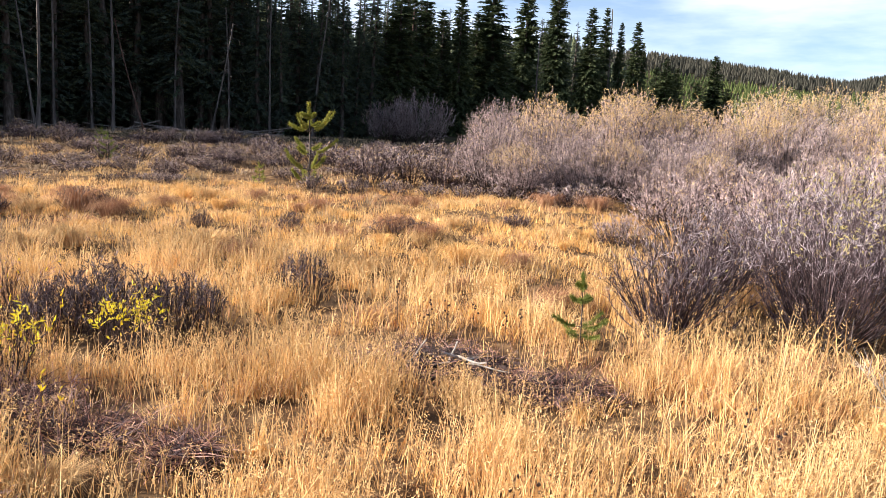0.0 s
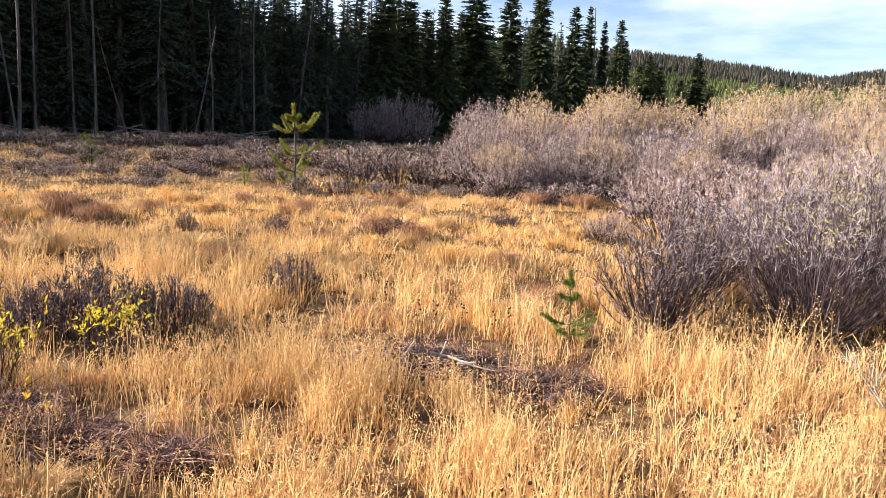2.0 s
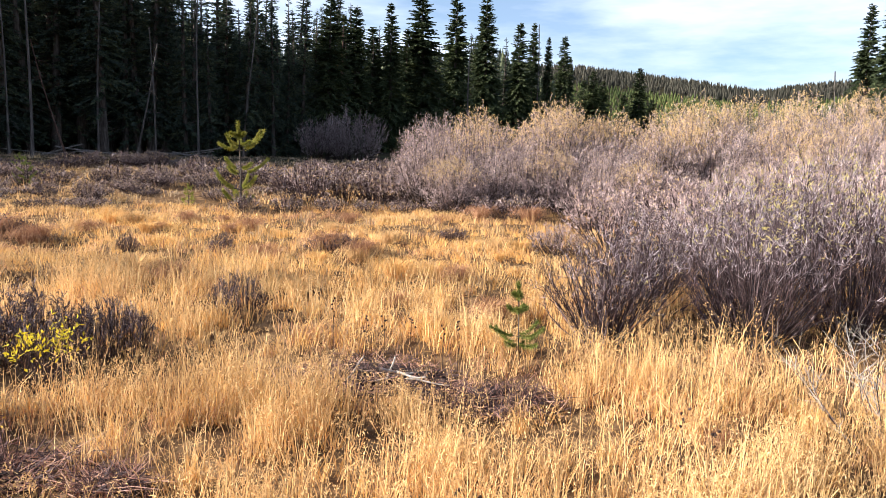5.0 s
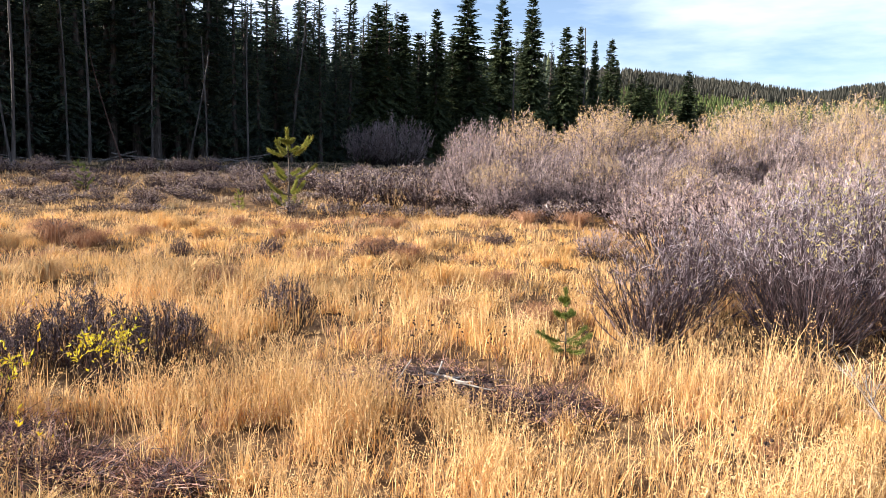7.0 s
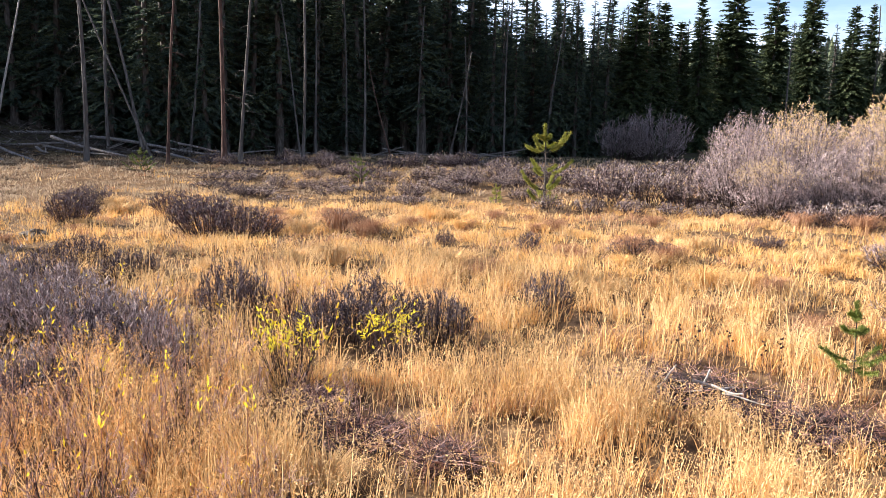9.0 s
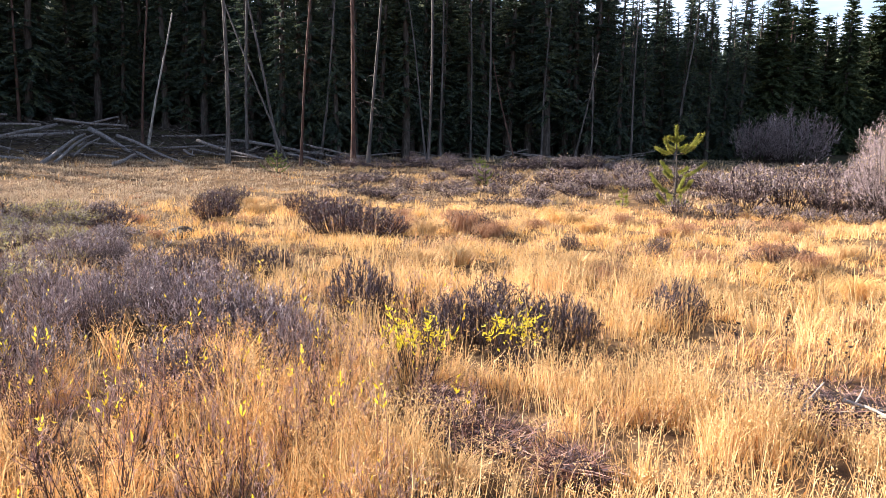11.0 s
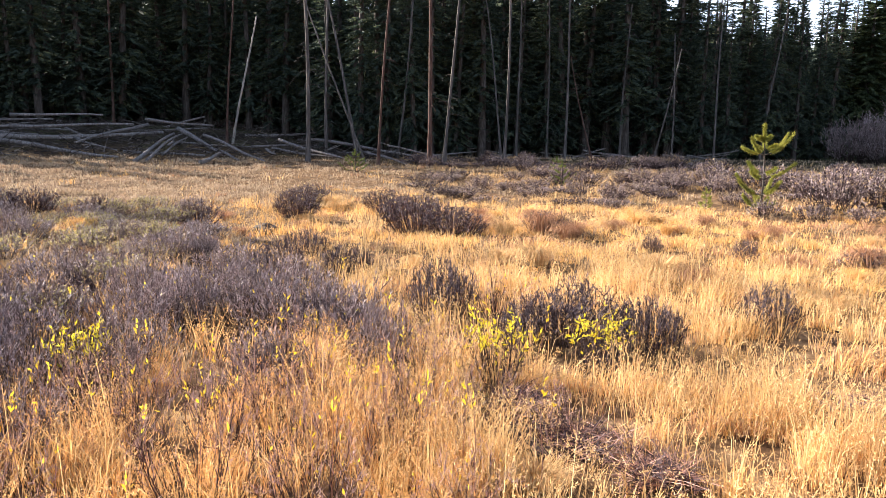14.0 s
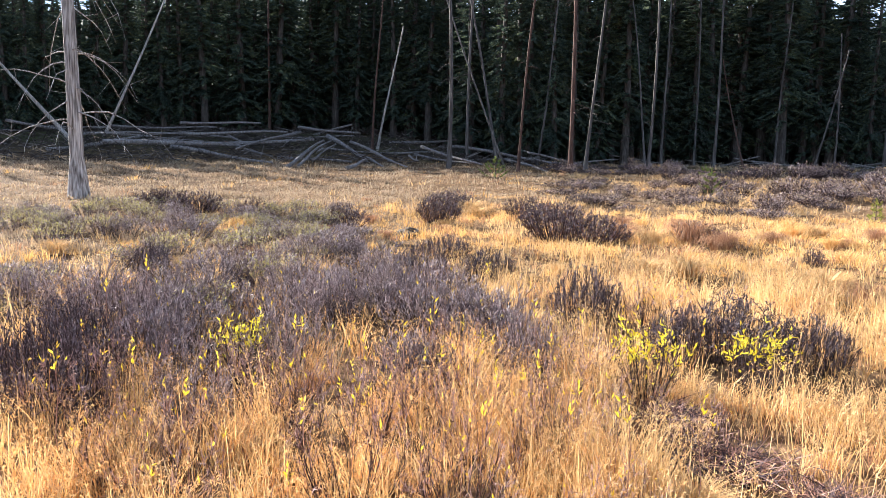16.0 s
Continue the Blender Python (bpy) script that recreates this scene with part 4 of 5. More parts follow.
for x, y, h, rad in ((-8.1, 11.1, 0.78, 1.0), (-7.2, 10.9, 0.62, 0.75), (-11.4, 11.3, 0.7, 0.65), (-12.0, 9.2, 0.58, 0.7), (-15.9, 8.1, 0.65, 0.9), (-15.0, 9.1, 0.5, 0.6), (-17.4, 8.0, 0.6, 0.8), (-9.2, 12.6, 0.65, 0.7), (-13.5, 14.0, 0.55, 0.8), (-6.2, 12.6, 0.5, 0.6), (-10.6, 13.3, 0.6, 0.7), (-9.6, 12.6, 0.55, 0.7), (-12.9, 13.2, 0.55, 0.6), (-2.4, 11.4, 0.42, 0.26), (-0.7, 11.9, 0.35, 0.7), (1.32, 13.7, 0.3, 0.4), (-3.8, 11.4, 0.3, 0.22)):
    plant(brown_k, x, y, h, rad)

# ---- conifers ----


def conifer_meshes(H, base, rad, whorls, sprays, dead=60, ragged=0.25, cone=0.82, leafy=1.0):
    """Trunk, crown of drooping branches hung with needle sprays, and dead lower branches."""
    k = 9
    s = np.linspace(0, 1, k)
    sway = np.stack([0.012 * H * np.sin(s * 2.2 + rng.uniform(0, 6)), 0.012 * H * np.sin(s * 1.7 + rng.uniform(0, 6)), s * H], -1)
    sway[:, :2] -= sway[0, :2]
    trunk = tubes(sway[None], (0.0135 * H * (1 - s) ** 0.8 + 0.01)[None], 8)
    nb = whorls * 5
    f = base + (1 - base) * rng.uniform(0, 1, nb) ** 0.88 * 0.985
    a = rng.uniform(0, 2 * np.pi, nb)
    prof = np.clip((1 - f) / (1 - base), 0, 1)
    L = rad * (prof ** cone) * rng.uniform(1 - ragged * 1.6, 1.12, nb) * (0.6 + 0.4 * sm((f - base) / 0.12)) + 0.06
    out = np.stack([np.cos(a), np.sin(a)], -1)
    start = np.stack([np.interp(f, s, sway[:, 0]), np.interp(f, s, sway[:, 1]), f * H], -1)
    droop = -0.15 - 0.5 * prof + 0.55 * (1 - prof) ** 2 + rng.normal(0, 0.16, nb)
    end = start + np.stack([out[:, 0] * L, out[:, 1] * L, droop * L], -1)
    mid = (start + end) / 2 + np.array([0, 0, 0.08])[None] * L[:, None]
    limb = spikes(start, end, 0.018 * (0.5 + L / 2))
    i = np.repeat(np.arange(nb), sprays)
    n = len(i)
    t = rng.uniform(0.12, 1.0, n)[:, None]
    C = (1 - t) ** 2 * start[i] + 2 * t * (1 - t) * mid[i] + t ** 2 * end[i]
    d = unit(end[i] - start[i])
    sidev = np.stack([-out[i, 1], out[i, 0], np.zeros(n)], -1) * rng.choice([-1, 1], n)[:, None]
    D = unit(d * 0.8 + sidev * rng.uniform(0.2, 1.1, n)[:, None] + np.array([0, 0, -1])[None] * rng.uniform(-0.3, 0.65, n)[:, None])
    ln = leafy * (0.13 + 0.22 * (1 - t[:, 0]) * np.minimum(L[i], 1.6)) * rng.uniform(0.6, 1.4, n) * (0.5 + 0.5 * np.sqrt(prof[i]))
    w = unit(np.cross(D, rng.normal(size=(n, 3)))) * (ln * 0.25)[:, None]
    V = np.stack([C - w, C + w, C + D * ln[:, None]], 1).reshape(-1, 3)
    spray = (V, np.arange(n * 3).reshape(-1, 3))
    fd = rng.uniform(0.06, base + 0.22, dead)
    ad = rng.uniform(0, 2 * np.pi, dead)
    A = np.stack([np.interp(fd, s, sway[:, 0]), np.interp(fd, s, sway[:, 1]), fd * H], -1)
    Ld = rng.uniform(0.2, 0.75, dead) * rad * 0.8
    B = A + np.stack([np.cos(ad) * Ld, np.sin(ad) * Ld, -rng.uniform(0.0, 0.5, dead) * Ld], -1)
    return trunk, join(limb, spray), spikes(A, B, 0.012)


FIR_PARTS = []
for H, base, rad, wh, sp in ((14, 0.03, 2.2, 74, 34), (14, 0.05, 1.8, 70, 32), (14, 0.1, 1.6, 64, 32), (14, 0.18, 1.5, 60, 32), (14, 0.06, 1.35, 66, 28)):
    tr, cr, de = conifer_meshes(H, base, rad, wh, sp)
    FIR_PARTS.append((np_mesh("trunk", *tr, M_BARK, True), np_mesh("crown", *cr, M_FIR), np_mesh("lower_deadwood", *de, M_DTWIGS)))
# spruce crowns in the sunlit needle colour
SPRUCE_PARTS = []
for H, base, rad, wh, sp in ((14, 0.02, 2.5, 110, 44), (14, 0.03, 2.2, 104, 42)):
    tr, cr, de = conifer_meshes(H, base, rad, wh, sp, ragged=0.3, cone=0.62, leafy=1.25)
    SPRUCE_PARTS.append((np_mesh("trunk", *tr, M_BARK, True), np_mesh("crown", *cr, M_SPRUCE_LIT), np_mesh("lower_deadwood", *de, M_DTWIGS)))
BACK_PARTS = []
for H, base, rad, wh, sp in ((14, 0.03, 2.0, 42, 22), (14, 0.06, 1.8, 42, 22), (14, 0.12, 1.7, 40, 22)):
    tr, cr, de = conifer_meshes(H, base, rad, wh, sp, dead=30)
    BACK_PARTS.append((np_mesh("trunk", *tr, M_BARK, True), np_mesh("crown", *cr, M_FIR), np_mesh("lower_deadwood", *de, M_DTWIGS)))


def conifer(kit, x, y, h, label, fat=1.0, dead=True, group="dark conifer forest"):
    sz = h / 14
    ob = thing("conifer", (0, 0, 0), label, "tree", group)
    ob.matrix_basis = Matrix.Translation(at(x, y, -0.1)) @ Euler((rng.normal(0, 0.012), rng.normal(0, 0.012), rng.uniform(0, 6.28))).to_matrix().to_4x4() @ Matrix.Diagonal((sz * fat, sz * fat, sz, 1))
    part("trunk", kit[0], ob)
    part("crown", kit[1], ob)
    if dead:
        tagged(part("lower_deadwood", kit[2], ob), kind="stuff")
    return ob


EDGE_AZ = (-150, -110, -75, -62, -55, -47, -40, -34, -24, -14, -8, -4, 0, 5, 10, 14)
EDGE_R = (46, 47, 49, 51, 53, 50, 41, 40, 46, 46, 52, 58, 66, 75, 86, 94)
TOP_AZ = (-150, -70, -62, -30, -22, -16, -12, -6, -2, 2, 9, 10.2, 12.4, 14)
TOP_EL = (12.5, 13, 16, 17.8, 16.6, 14.6, 12.8, 11.2, 11.0, 11.6, 11.6, 10.2, 8.5, 6.2)


def tree_height(az, r, x, y, share):
    el = np.interp(az, TOP_AZ, TOP_EL)
    return (r * math.tan(math.radians(el)) + 1.75 - float(ground(x, y))) * share


FRONT_LABEL = "tall dark green conifer at the forest edge, in shade"
DEEP_LABEL = "dark conifer deeper in the shaded forest"
az = -74.0
while az < -0.3:
    er = float(np.interp(az, EDGE_AZ, EDGE_R))
    r = er + rng.uniform(0.5, 4.0)
    x, y = r * math.sin(math.radians(az)), r * math.cos(math.radians(az))
    spruce = az > -13
    kit = FIR_PARTS[rng.integers(0, 2) if spruce and rng.uniform() < 0.7 else rng.integers(1, 5)]
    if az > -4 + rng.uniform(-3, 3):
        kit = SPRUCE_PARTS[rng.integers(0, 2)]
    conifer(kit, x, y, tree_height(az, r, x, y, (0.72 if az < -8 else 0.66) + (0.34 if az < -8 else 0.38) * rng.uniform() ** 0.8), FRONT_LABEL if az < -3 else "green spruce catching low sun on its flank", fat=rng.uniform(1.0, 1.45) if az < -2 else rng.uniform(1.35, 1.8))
    az += math.degrees(rng.uniform(0.7, 1.5) * (1 if az < -2 else 1.7) / er)
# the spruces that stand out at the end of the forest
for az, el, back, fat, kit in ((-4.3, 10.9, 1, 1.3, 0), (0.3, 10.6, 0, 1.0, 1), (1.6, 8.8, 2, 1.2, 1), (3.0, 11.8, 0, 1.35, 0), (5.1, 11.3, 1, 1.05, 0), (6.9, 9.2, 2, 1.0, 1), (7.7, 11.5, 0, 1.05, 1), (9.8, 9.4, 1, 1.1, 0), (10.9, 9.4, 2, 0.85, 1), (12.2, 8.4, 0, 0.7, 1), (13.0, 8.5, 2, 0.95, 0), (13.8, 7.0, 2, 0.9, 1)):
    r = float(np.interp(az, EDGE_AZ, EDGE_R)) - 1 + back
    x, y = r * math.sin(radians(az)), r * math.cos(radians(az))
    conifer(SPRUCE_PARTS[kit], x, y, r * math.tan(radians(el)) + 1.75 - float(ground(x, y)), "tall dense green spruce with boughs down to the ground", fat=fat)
for row, (gap, step) in enumerate(((3.5, 1.4), (7.0, 1.5), (11, 1.7), (16, 2.0))):
    az = -80.0
    while az < 13.0:
        er = float(np.interp(az, EDGE_AZ, EDGE_R)) + gap
        r = er + rng.uniform(-2.0, 2.5)
        x, y = r * math.sin(math.radians(az)), r * math.cos(math.radians(az))
        conifer(BACK_PARTS[rng.integers(0, 3)], x, y, min(tree_height(az, r, x, y, (0.74 + 0.32 * rng.uniform() ** 1.1) * (1 - 0.3 * float(sm((az + 4) / 5)))), 20), DEEP_LABEL, fat=rng.uniform(1.1, 1.5), dead=False)
        az += math.degrees(rng.uniform(0.7, 1.3) * step / er)
# the forest goes on, unseen, round the left side: added to shade the meadow
az = -150.0
while az < -76:
    for gap in (0, 8):
        r = float(np.interp(az, EDGE_AZ, EDGE_R)) + gap + rng.uniform(0, 4)
        a = math.radians(az + rng.uniform(-1, 1))
        conifer(BACK_PARTS[rng.integers(0, 3)], r * math.sin(a), r * math.cos(a), rng.uniform(9.5, 12), DEEP_LABEL, dead=False)
    az += 3.0
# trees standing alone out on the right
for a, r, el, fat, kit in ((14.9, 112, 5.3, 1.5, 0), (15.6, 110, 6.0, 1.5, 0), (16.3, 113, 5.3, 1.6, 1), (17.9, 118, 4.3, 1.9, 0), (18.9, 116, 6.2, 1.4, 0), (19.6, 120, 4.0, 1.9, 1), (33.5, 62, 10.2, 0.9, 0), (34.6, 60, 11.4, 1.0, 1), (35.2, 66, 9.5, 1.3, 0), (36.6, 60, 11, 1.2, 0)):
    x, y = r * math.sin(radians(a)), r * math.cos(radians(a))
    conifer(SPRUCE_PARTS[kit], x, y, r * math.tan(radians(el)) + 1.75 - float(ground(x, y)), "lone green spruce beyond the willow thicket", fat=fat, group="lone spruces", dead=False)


def far_woods(name, n, r0, r1, a0, a1, h0, h1, mat, label, behind=False):
    a = np.radians(rng.uniform(a0, a1, n))
    r = np.sqrt(rng.uniform(r0 ** 2, r1 ** 2, n))
    if behind:
        r = r + np.interp(np.degrees(a), EDGE_AZ, EDGE_R)
    x, y = r * np.sin(a), r * np.cos(a)
    z = ground(x, y)
    h = rng.uniform(h0, h1, n)
    if behind:
        h = (r * np.tan(np.radians(np.interp(np.degrees(a), TOP_AZ, TOP_EL))) + 1.75 - z) * rng.uniform(0.4, 0.64, n)
    w = h * rng.uniform(0.13, 0.22, n) * (1.15 if behind else 1)
    pieces = []
    for lo, hi, f in ((0.1, 0.68, 1.0), (0.4, 1.0, 0.7)):
        pieces.append(spikes(np.stack([x, y, z + lo * h], -1), np.stack([x + 0.02 * h * rng.normal(size=n), y, z + hi * h], -1), w * f, 5))
    pieces.append(spikes(np.stack([x, y, z - 0.3], -1), np.stack([x, y, z + h * 0.5], -1), 0.02 * h, 3))
    V, F = join(*pieces)
    tagged(new(name, np_mesh(name, V, F, mat)), label, "forest", kind="stuff")


far_woods("deep_forest", 1800, 11, 36, -80, 13, 9, 14, M_FIR, "dark depth of the conifer forest", behind=True)
far_woods("ridge_forest", 11000, 300, 450, -16, 40, 1.8, 4.4, M_FAR, "distant dark conifer forest on the ridge")
far_woods("young_stand", 4200, 130, 295, 11, 44, 1.5, 3.2, M_YOUNG, "bright green young conifers below the ridge")

# ---- dead trees ----


def dead_tree(x, y, h, r, mat, label, lean=(0.0, 0.0), branches=14, reach=0.8, taper=0.5, droop=0.1, span=(0.12, 1.0), flare=0.55, wild=0.03):
    """A dead standing trunk with broken side branches, each a part."""
    ob = thing("dead_tree", at(x, y, -0.1), label, "dead tree", "dead trees at the forest edge")
    k = 10
    s = np.linspace(0, 1, k)
    P = np.stack([lean[0] * h * s + 0.009 * h * np.sin(4 * s + x), lean[1] * h * s + 0.009 * h * np.sin(3 * s + y), h * s], -1)
    P[:, :2] -= P[0, :2]
    R = r * (1 - (1 - taper) * s) * (1 + flare * np.exp(-s * h / 0.5)) * (1 + 0.06 * rng.normal(size=k))
    V, F = tubes(P[None], R[None], 10)
    part("trunk", np_mesh("trunk", V, F, mat, True), ob)
    for b in range(branches):
        f = rng.uniform(*span)
        a = rng.uniform(0, 2 * np.pi)
        p0 = np.array([np.interp(f, s, P[:, i]) for i in range(3)])
        L = reach * rng.uniform(0.3, 1.0)
        q = np.linspace(0, 1, 7)[:, None]
        bend = np.array([math.cos(a), math.sin(a), 0]) * L * q + np.array([0, 0, 1]) * L * (rng.uniform(0.25 - 5 * wild, 0.25 + 5 * wild) * q - (0.35 + droop * rng.uniform(1 - 8 * wild, 1 + 8 * wild)) * q ** 2) + np.cumsum(rng.normal(0, wild * L * 0.35, (7, 3)), 0) * q
        limb = part("branch", np_mesh("branch", *tubes((p0 + bend)[None], (np.array([0.1, 0.085, 0.07, 0.055, 0.042, 0.03, 0.015]) * max(min(r, 0.2), 0.13) * 1.25)[None], 4), mat, True), ob)
        m = rng.integers(2, 5)
        A = p0 + bend[rng.integers(2, 7, m)]
        B = A + unit(rng.normal(size=(m, 3)) + np.array([math.cos(a), math.sin(a), -0.6])) * L * 0.35
        for p, q in zip(A, B):
            part("twig", np_mesh("twig", *spikes(p[None], q[None], 0.008), mat), limb)
    return ob


dead_tree(-21.15, 7.55, 11, 0.19, M_PALE, "large bleached dead tree standing alone in the meadow", branches=38, reach=2.6, taper=0.6, droop=0.4, span=(0.17, 0.85), flare=0.35, wild=0.1)
dead_tree(-24.8, 25.9, 13, 0.1, M_SHADED_POLE, "grey dead trunk with drooping broken branches", (-0.01, 0.0), branches=34, reach=1.2, droop=0.4)
dead_tree(-27.5, 30.2, 14, 0.08, M_SHADED_POLE, "slim grey dead trunk", (-0.01, 0), branches=18, reach=0.9, droop=0.4)
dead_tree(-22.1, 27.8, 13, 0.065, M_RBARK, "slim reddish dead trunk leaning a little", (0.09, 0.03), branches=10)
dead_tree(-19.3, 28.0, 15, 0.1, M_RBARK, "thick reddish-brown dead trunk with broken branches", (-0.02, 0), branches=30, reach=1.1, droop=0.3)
dead_tree(-19.9, 30.1, 14, 0.08, M_SHADED_POLE, "grey dead trunk with fine broken branches", (0.05, 0), branches=24, reach=0.9)
dead_tree(-18.2, 33.0, 15, 0.07, M_SHADED_POLE, "slim pale dead trunk", (0.03, 0), branches=16, reach=0.8, droop=0.3)
dead_tree(-17.4, 38.6, 16, 0.07, M_SHADED_POLE, "pale straight dead trunk against dark trees", (0.02, 0), branches=8)
dead_tree(-26.0, 31.0, 12, 0.085, M_SHADED_POLE, "grey dead trunk leaning into its neighbours", (-0.24, -0.05), branches=10, reach=0.6)
dead_tree(-23.5, 28.6, 11, 0.05, M_SHADED_POLE, "thin grey pole leaning far over", (-0.42, -0.05), branches=4, reach=0.4)
dead_tree(-33.5, 29.0, 7, 0.07, M_DEAD, "thin pale pole leaning over the logs", (0.28, 0.0), branches=2, reach=0.3)
dead_tree(-44.0, 17.5, 8, 0.08, M_DEAD, "thin pale pole leaning over the logs", (0.28, 0.35), branches=2, reach=0.3)
dead_tree(-43.0, 15.5, 7, 0.1, M_DEAD, "grey pole leaning over the logs", (-0.35, -0.7), branches=3, reach=0.4)
# mostly in the shade-darkened copy of the deadwood
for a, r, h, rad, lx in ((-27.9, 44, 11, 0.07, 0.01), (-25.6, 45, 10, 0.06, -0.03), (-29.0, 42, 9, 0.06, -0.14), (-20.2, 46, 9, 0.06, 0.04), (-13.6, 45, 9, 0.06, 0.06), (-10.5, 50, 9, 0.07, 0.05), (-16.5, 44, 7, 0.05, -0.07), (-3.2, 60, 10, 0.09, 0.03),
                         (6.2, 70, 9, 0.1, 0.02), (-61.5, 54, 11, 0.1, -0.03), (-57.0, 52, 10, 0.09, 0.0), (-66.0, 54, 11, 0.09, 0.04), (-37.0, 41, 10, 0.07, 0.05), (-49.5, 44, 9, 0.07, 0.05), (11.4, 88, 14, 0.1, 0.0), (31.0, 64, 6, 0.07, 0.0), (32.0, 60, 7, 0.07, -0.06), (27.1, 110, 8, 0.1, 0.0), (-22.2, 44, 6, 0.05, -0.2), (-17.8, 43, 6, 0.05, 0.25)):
    dead_tree(r * math.sin(radians(a)), r * math.cos(radians(a)), h, rad, M_SHADED_POLE if rng.uniform() < 0.8 else M_RBARK, "slim grey dead trunk at the forest edge", (lx + rng.normal(0, 0.035), rng.normal(0, 0.04)), branches=11, reach=0.9, droop=0.3)

# ---- fallen logs along the forest edge ----


def fallen_log(x, y, L, r, heading, tilt, lift):
    k = 7
    s = np.linspace(0, 1, k)
    P = np.stack([s * L - L / 2, 0.02 * L * np.sin(3 * s + x), 0.01 * L * np.sin(5 * s + y)], -1)
    R = r * (1 - 0.45 * s) * (1 + 0.05 * rng.normal(size=k))
    V, F = tubes(P[None], R[None], 8)
    n = len(V)
    ends = [np.concatenate([np.arange(8)[::-1]])[None], (np.arange(8) + n - 8)[None]]
    stubs = rng.integers(2, 6)
    f = rng.uniform(0.2, 0.95, stubs)
    A = np.stack([f * L - L / 2, np.zeros(stubs), np.zeros(stubs)], -1)
    B = A + unit(rng.normal(size=(stubs, 3)) + np.array([0.5, 0, 0.3])) * rng.uniform(0.15, 0.6, (stubs, 1))
    ob = thing("fallen_log", (0, 0, 0), "silver-grey fallen log in the tangle at the forest edge", "log", "fallen logs")
    ob.matrix_basis = Matrix.Translation(at(x, y, r + lift)) @ Euler((0, -tilt, heading)).to_matrix().to_4x4()
    body = np_mesh("log_body", V, [F, ends[0], ends[1]], M_LOG, True)
    part("log_body", body, ob)
    Vb, Fb = spikes(A, B, 0.018, 4)
    tagged(part("branch_stubble", np_mesh("branch_stubble", Vb, Fb, M_LOG), ob), kind="stuff")


def log_between(x0, y0, lift0, x1, y1, lift1, r):
    """A log resting between two places of the slope, its thick end first."""
    a, b = Vector(at(x0, y0, lift0)), Vector(at(x1, y1, lift1))
    d = b - a
    mid = (a + b) / 2
    fallen_log(mid.x, mid.y, d.length, r, math.atan2(d.y, d.x), math.asin(d.z / d.length), mid.z - float(ground(mid.x, mid.y)) - r)


for ends in ((-39.7, 15.7, 0.3, -35.3, 25.8, 0.5, 0.15), (-40.9, 20.6, 0.6, -36.5, 24.8, 0.9, 0.1), (-37.5, 26.3, 0.8, -35.0, 20.7, 0.35, 0.1), (-28.9, 19.6, 0.08, -33.5, 25.1, 0.7, 0.1), (-29.3, 20.4, 0.08, -33.7, 25.8, 0.7, 0.08), (-31.0, 22.5, 0.15, -32.5, 25.2, 0.7, 0.07),
             (-34.7, 26.4, 0.8, -30.1, 25.2, 0.12, 0.14), (-32.8, 26.3, 0.7, -26.7, 25.1, 0.1, 0.09), (-38.1, 18.6, 0.2, -31.3, 20.4, 0.1, 0.12), (-28.8, 28.1, 0.7, -24.1, 27.4, 0.1, 0.09), (-29.9, 31.8, 0.6, -22.8, 31.9, 0.2, 0.1), (-33.0, 21.8, 0.1, -30.0, 24.2, 0.1, 0.1),
             (-25.7, 31.1, 0.3, -20.5, 28.1, 0.08, 0.09), (-26.7, 21.2, 0.1, -28.5, 23.9, 0.3, 0.1), (-40.0, 23.1, 0.5, -36.6, 22.3, 0.2, 0.08), (-36.8, 21.6, 0.3, -33.3, 21.7, 0.1, 0.08), (-29.3, 28.1, 0.2, -24.4, 27.5, 0.1, 0.07), (-38.4, 26.9, 0.9, -34.7, 28.7, 0.8, 0.09),
             (-30.2, 25.3, 0.2, -27.3, 24.0, 0.08, 0.08), (-42.2, 21.3, 1.0, -38.0, 24.0, 1.3, 0.09)):
    log_between(*ends)
for k in range(24):
    az = -76 + 36 * rng.uniform()
    r = rng.uniform(38, 54)
    fallen_log(r * math.sin(radians(az)), r * math.cos(radians(az)), rng.uniform(2.5, 7), rng.uniform(0.05, 0.12), radians(-az) + rng.normal(0, 0.9), rng.normal(0.0, 0.12), rng.uniform(0.0, 0.3))
for k in range(20):
    az = -40 + 31 * rng.uniform()
    r = float(np.interp(az, EDGE_AZ, EDGE_R)) + rng.uniform(-3.5, 2.0)
    fallen_log(r * math.sin(radians(az)), r * math.cos(radians(az)), rng.uniform(1.8, 5), rng.uniform(0.03, 0.06), radians(-az) + rng.normal(0, 0.7), rng.normal(0.0, 0.12), rng.uniform(0.0, 0.3))


def brushwood(n):
    """Broken dead twigs strewn between the logs."""
    a = np.radians(rng.uniform(-76, -36, n))
    r = rng.uniform(38, 56, n)
    A = np.stack([r * np.sin(a), r * np.cos(a), ground(r * np.sin(a), r * np.cos(a)) + rng.uniform(0, 0.3, n)], -1)
    t = rng.uniform(0, 2 * np.pi, n)
    L = rng.uniform(0.25, 1.3, n)
    B = A + np.stack([np.cos(t) * L, np.sin(t) * L, rng.normal(0.1, 0.35, n) * L], -1)
    tagged(new("brushwood", np_mesh("brushwood", *spikes(A, B, rng.uniform(0.012, 0.035, n)), M_BRUSH)), "broken grey-brown dead twigs strewn between the fallen logs", "brushwood", kind="stuff")


brushwood(5000)

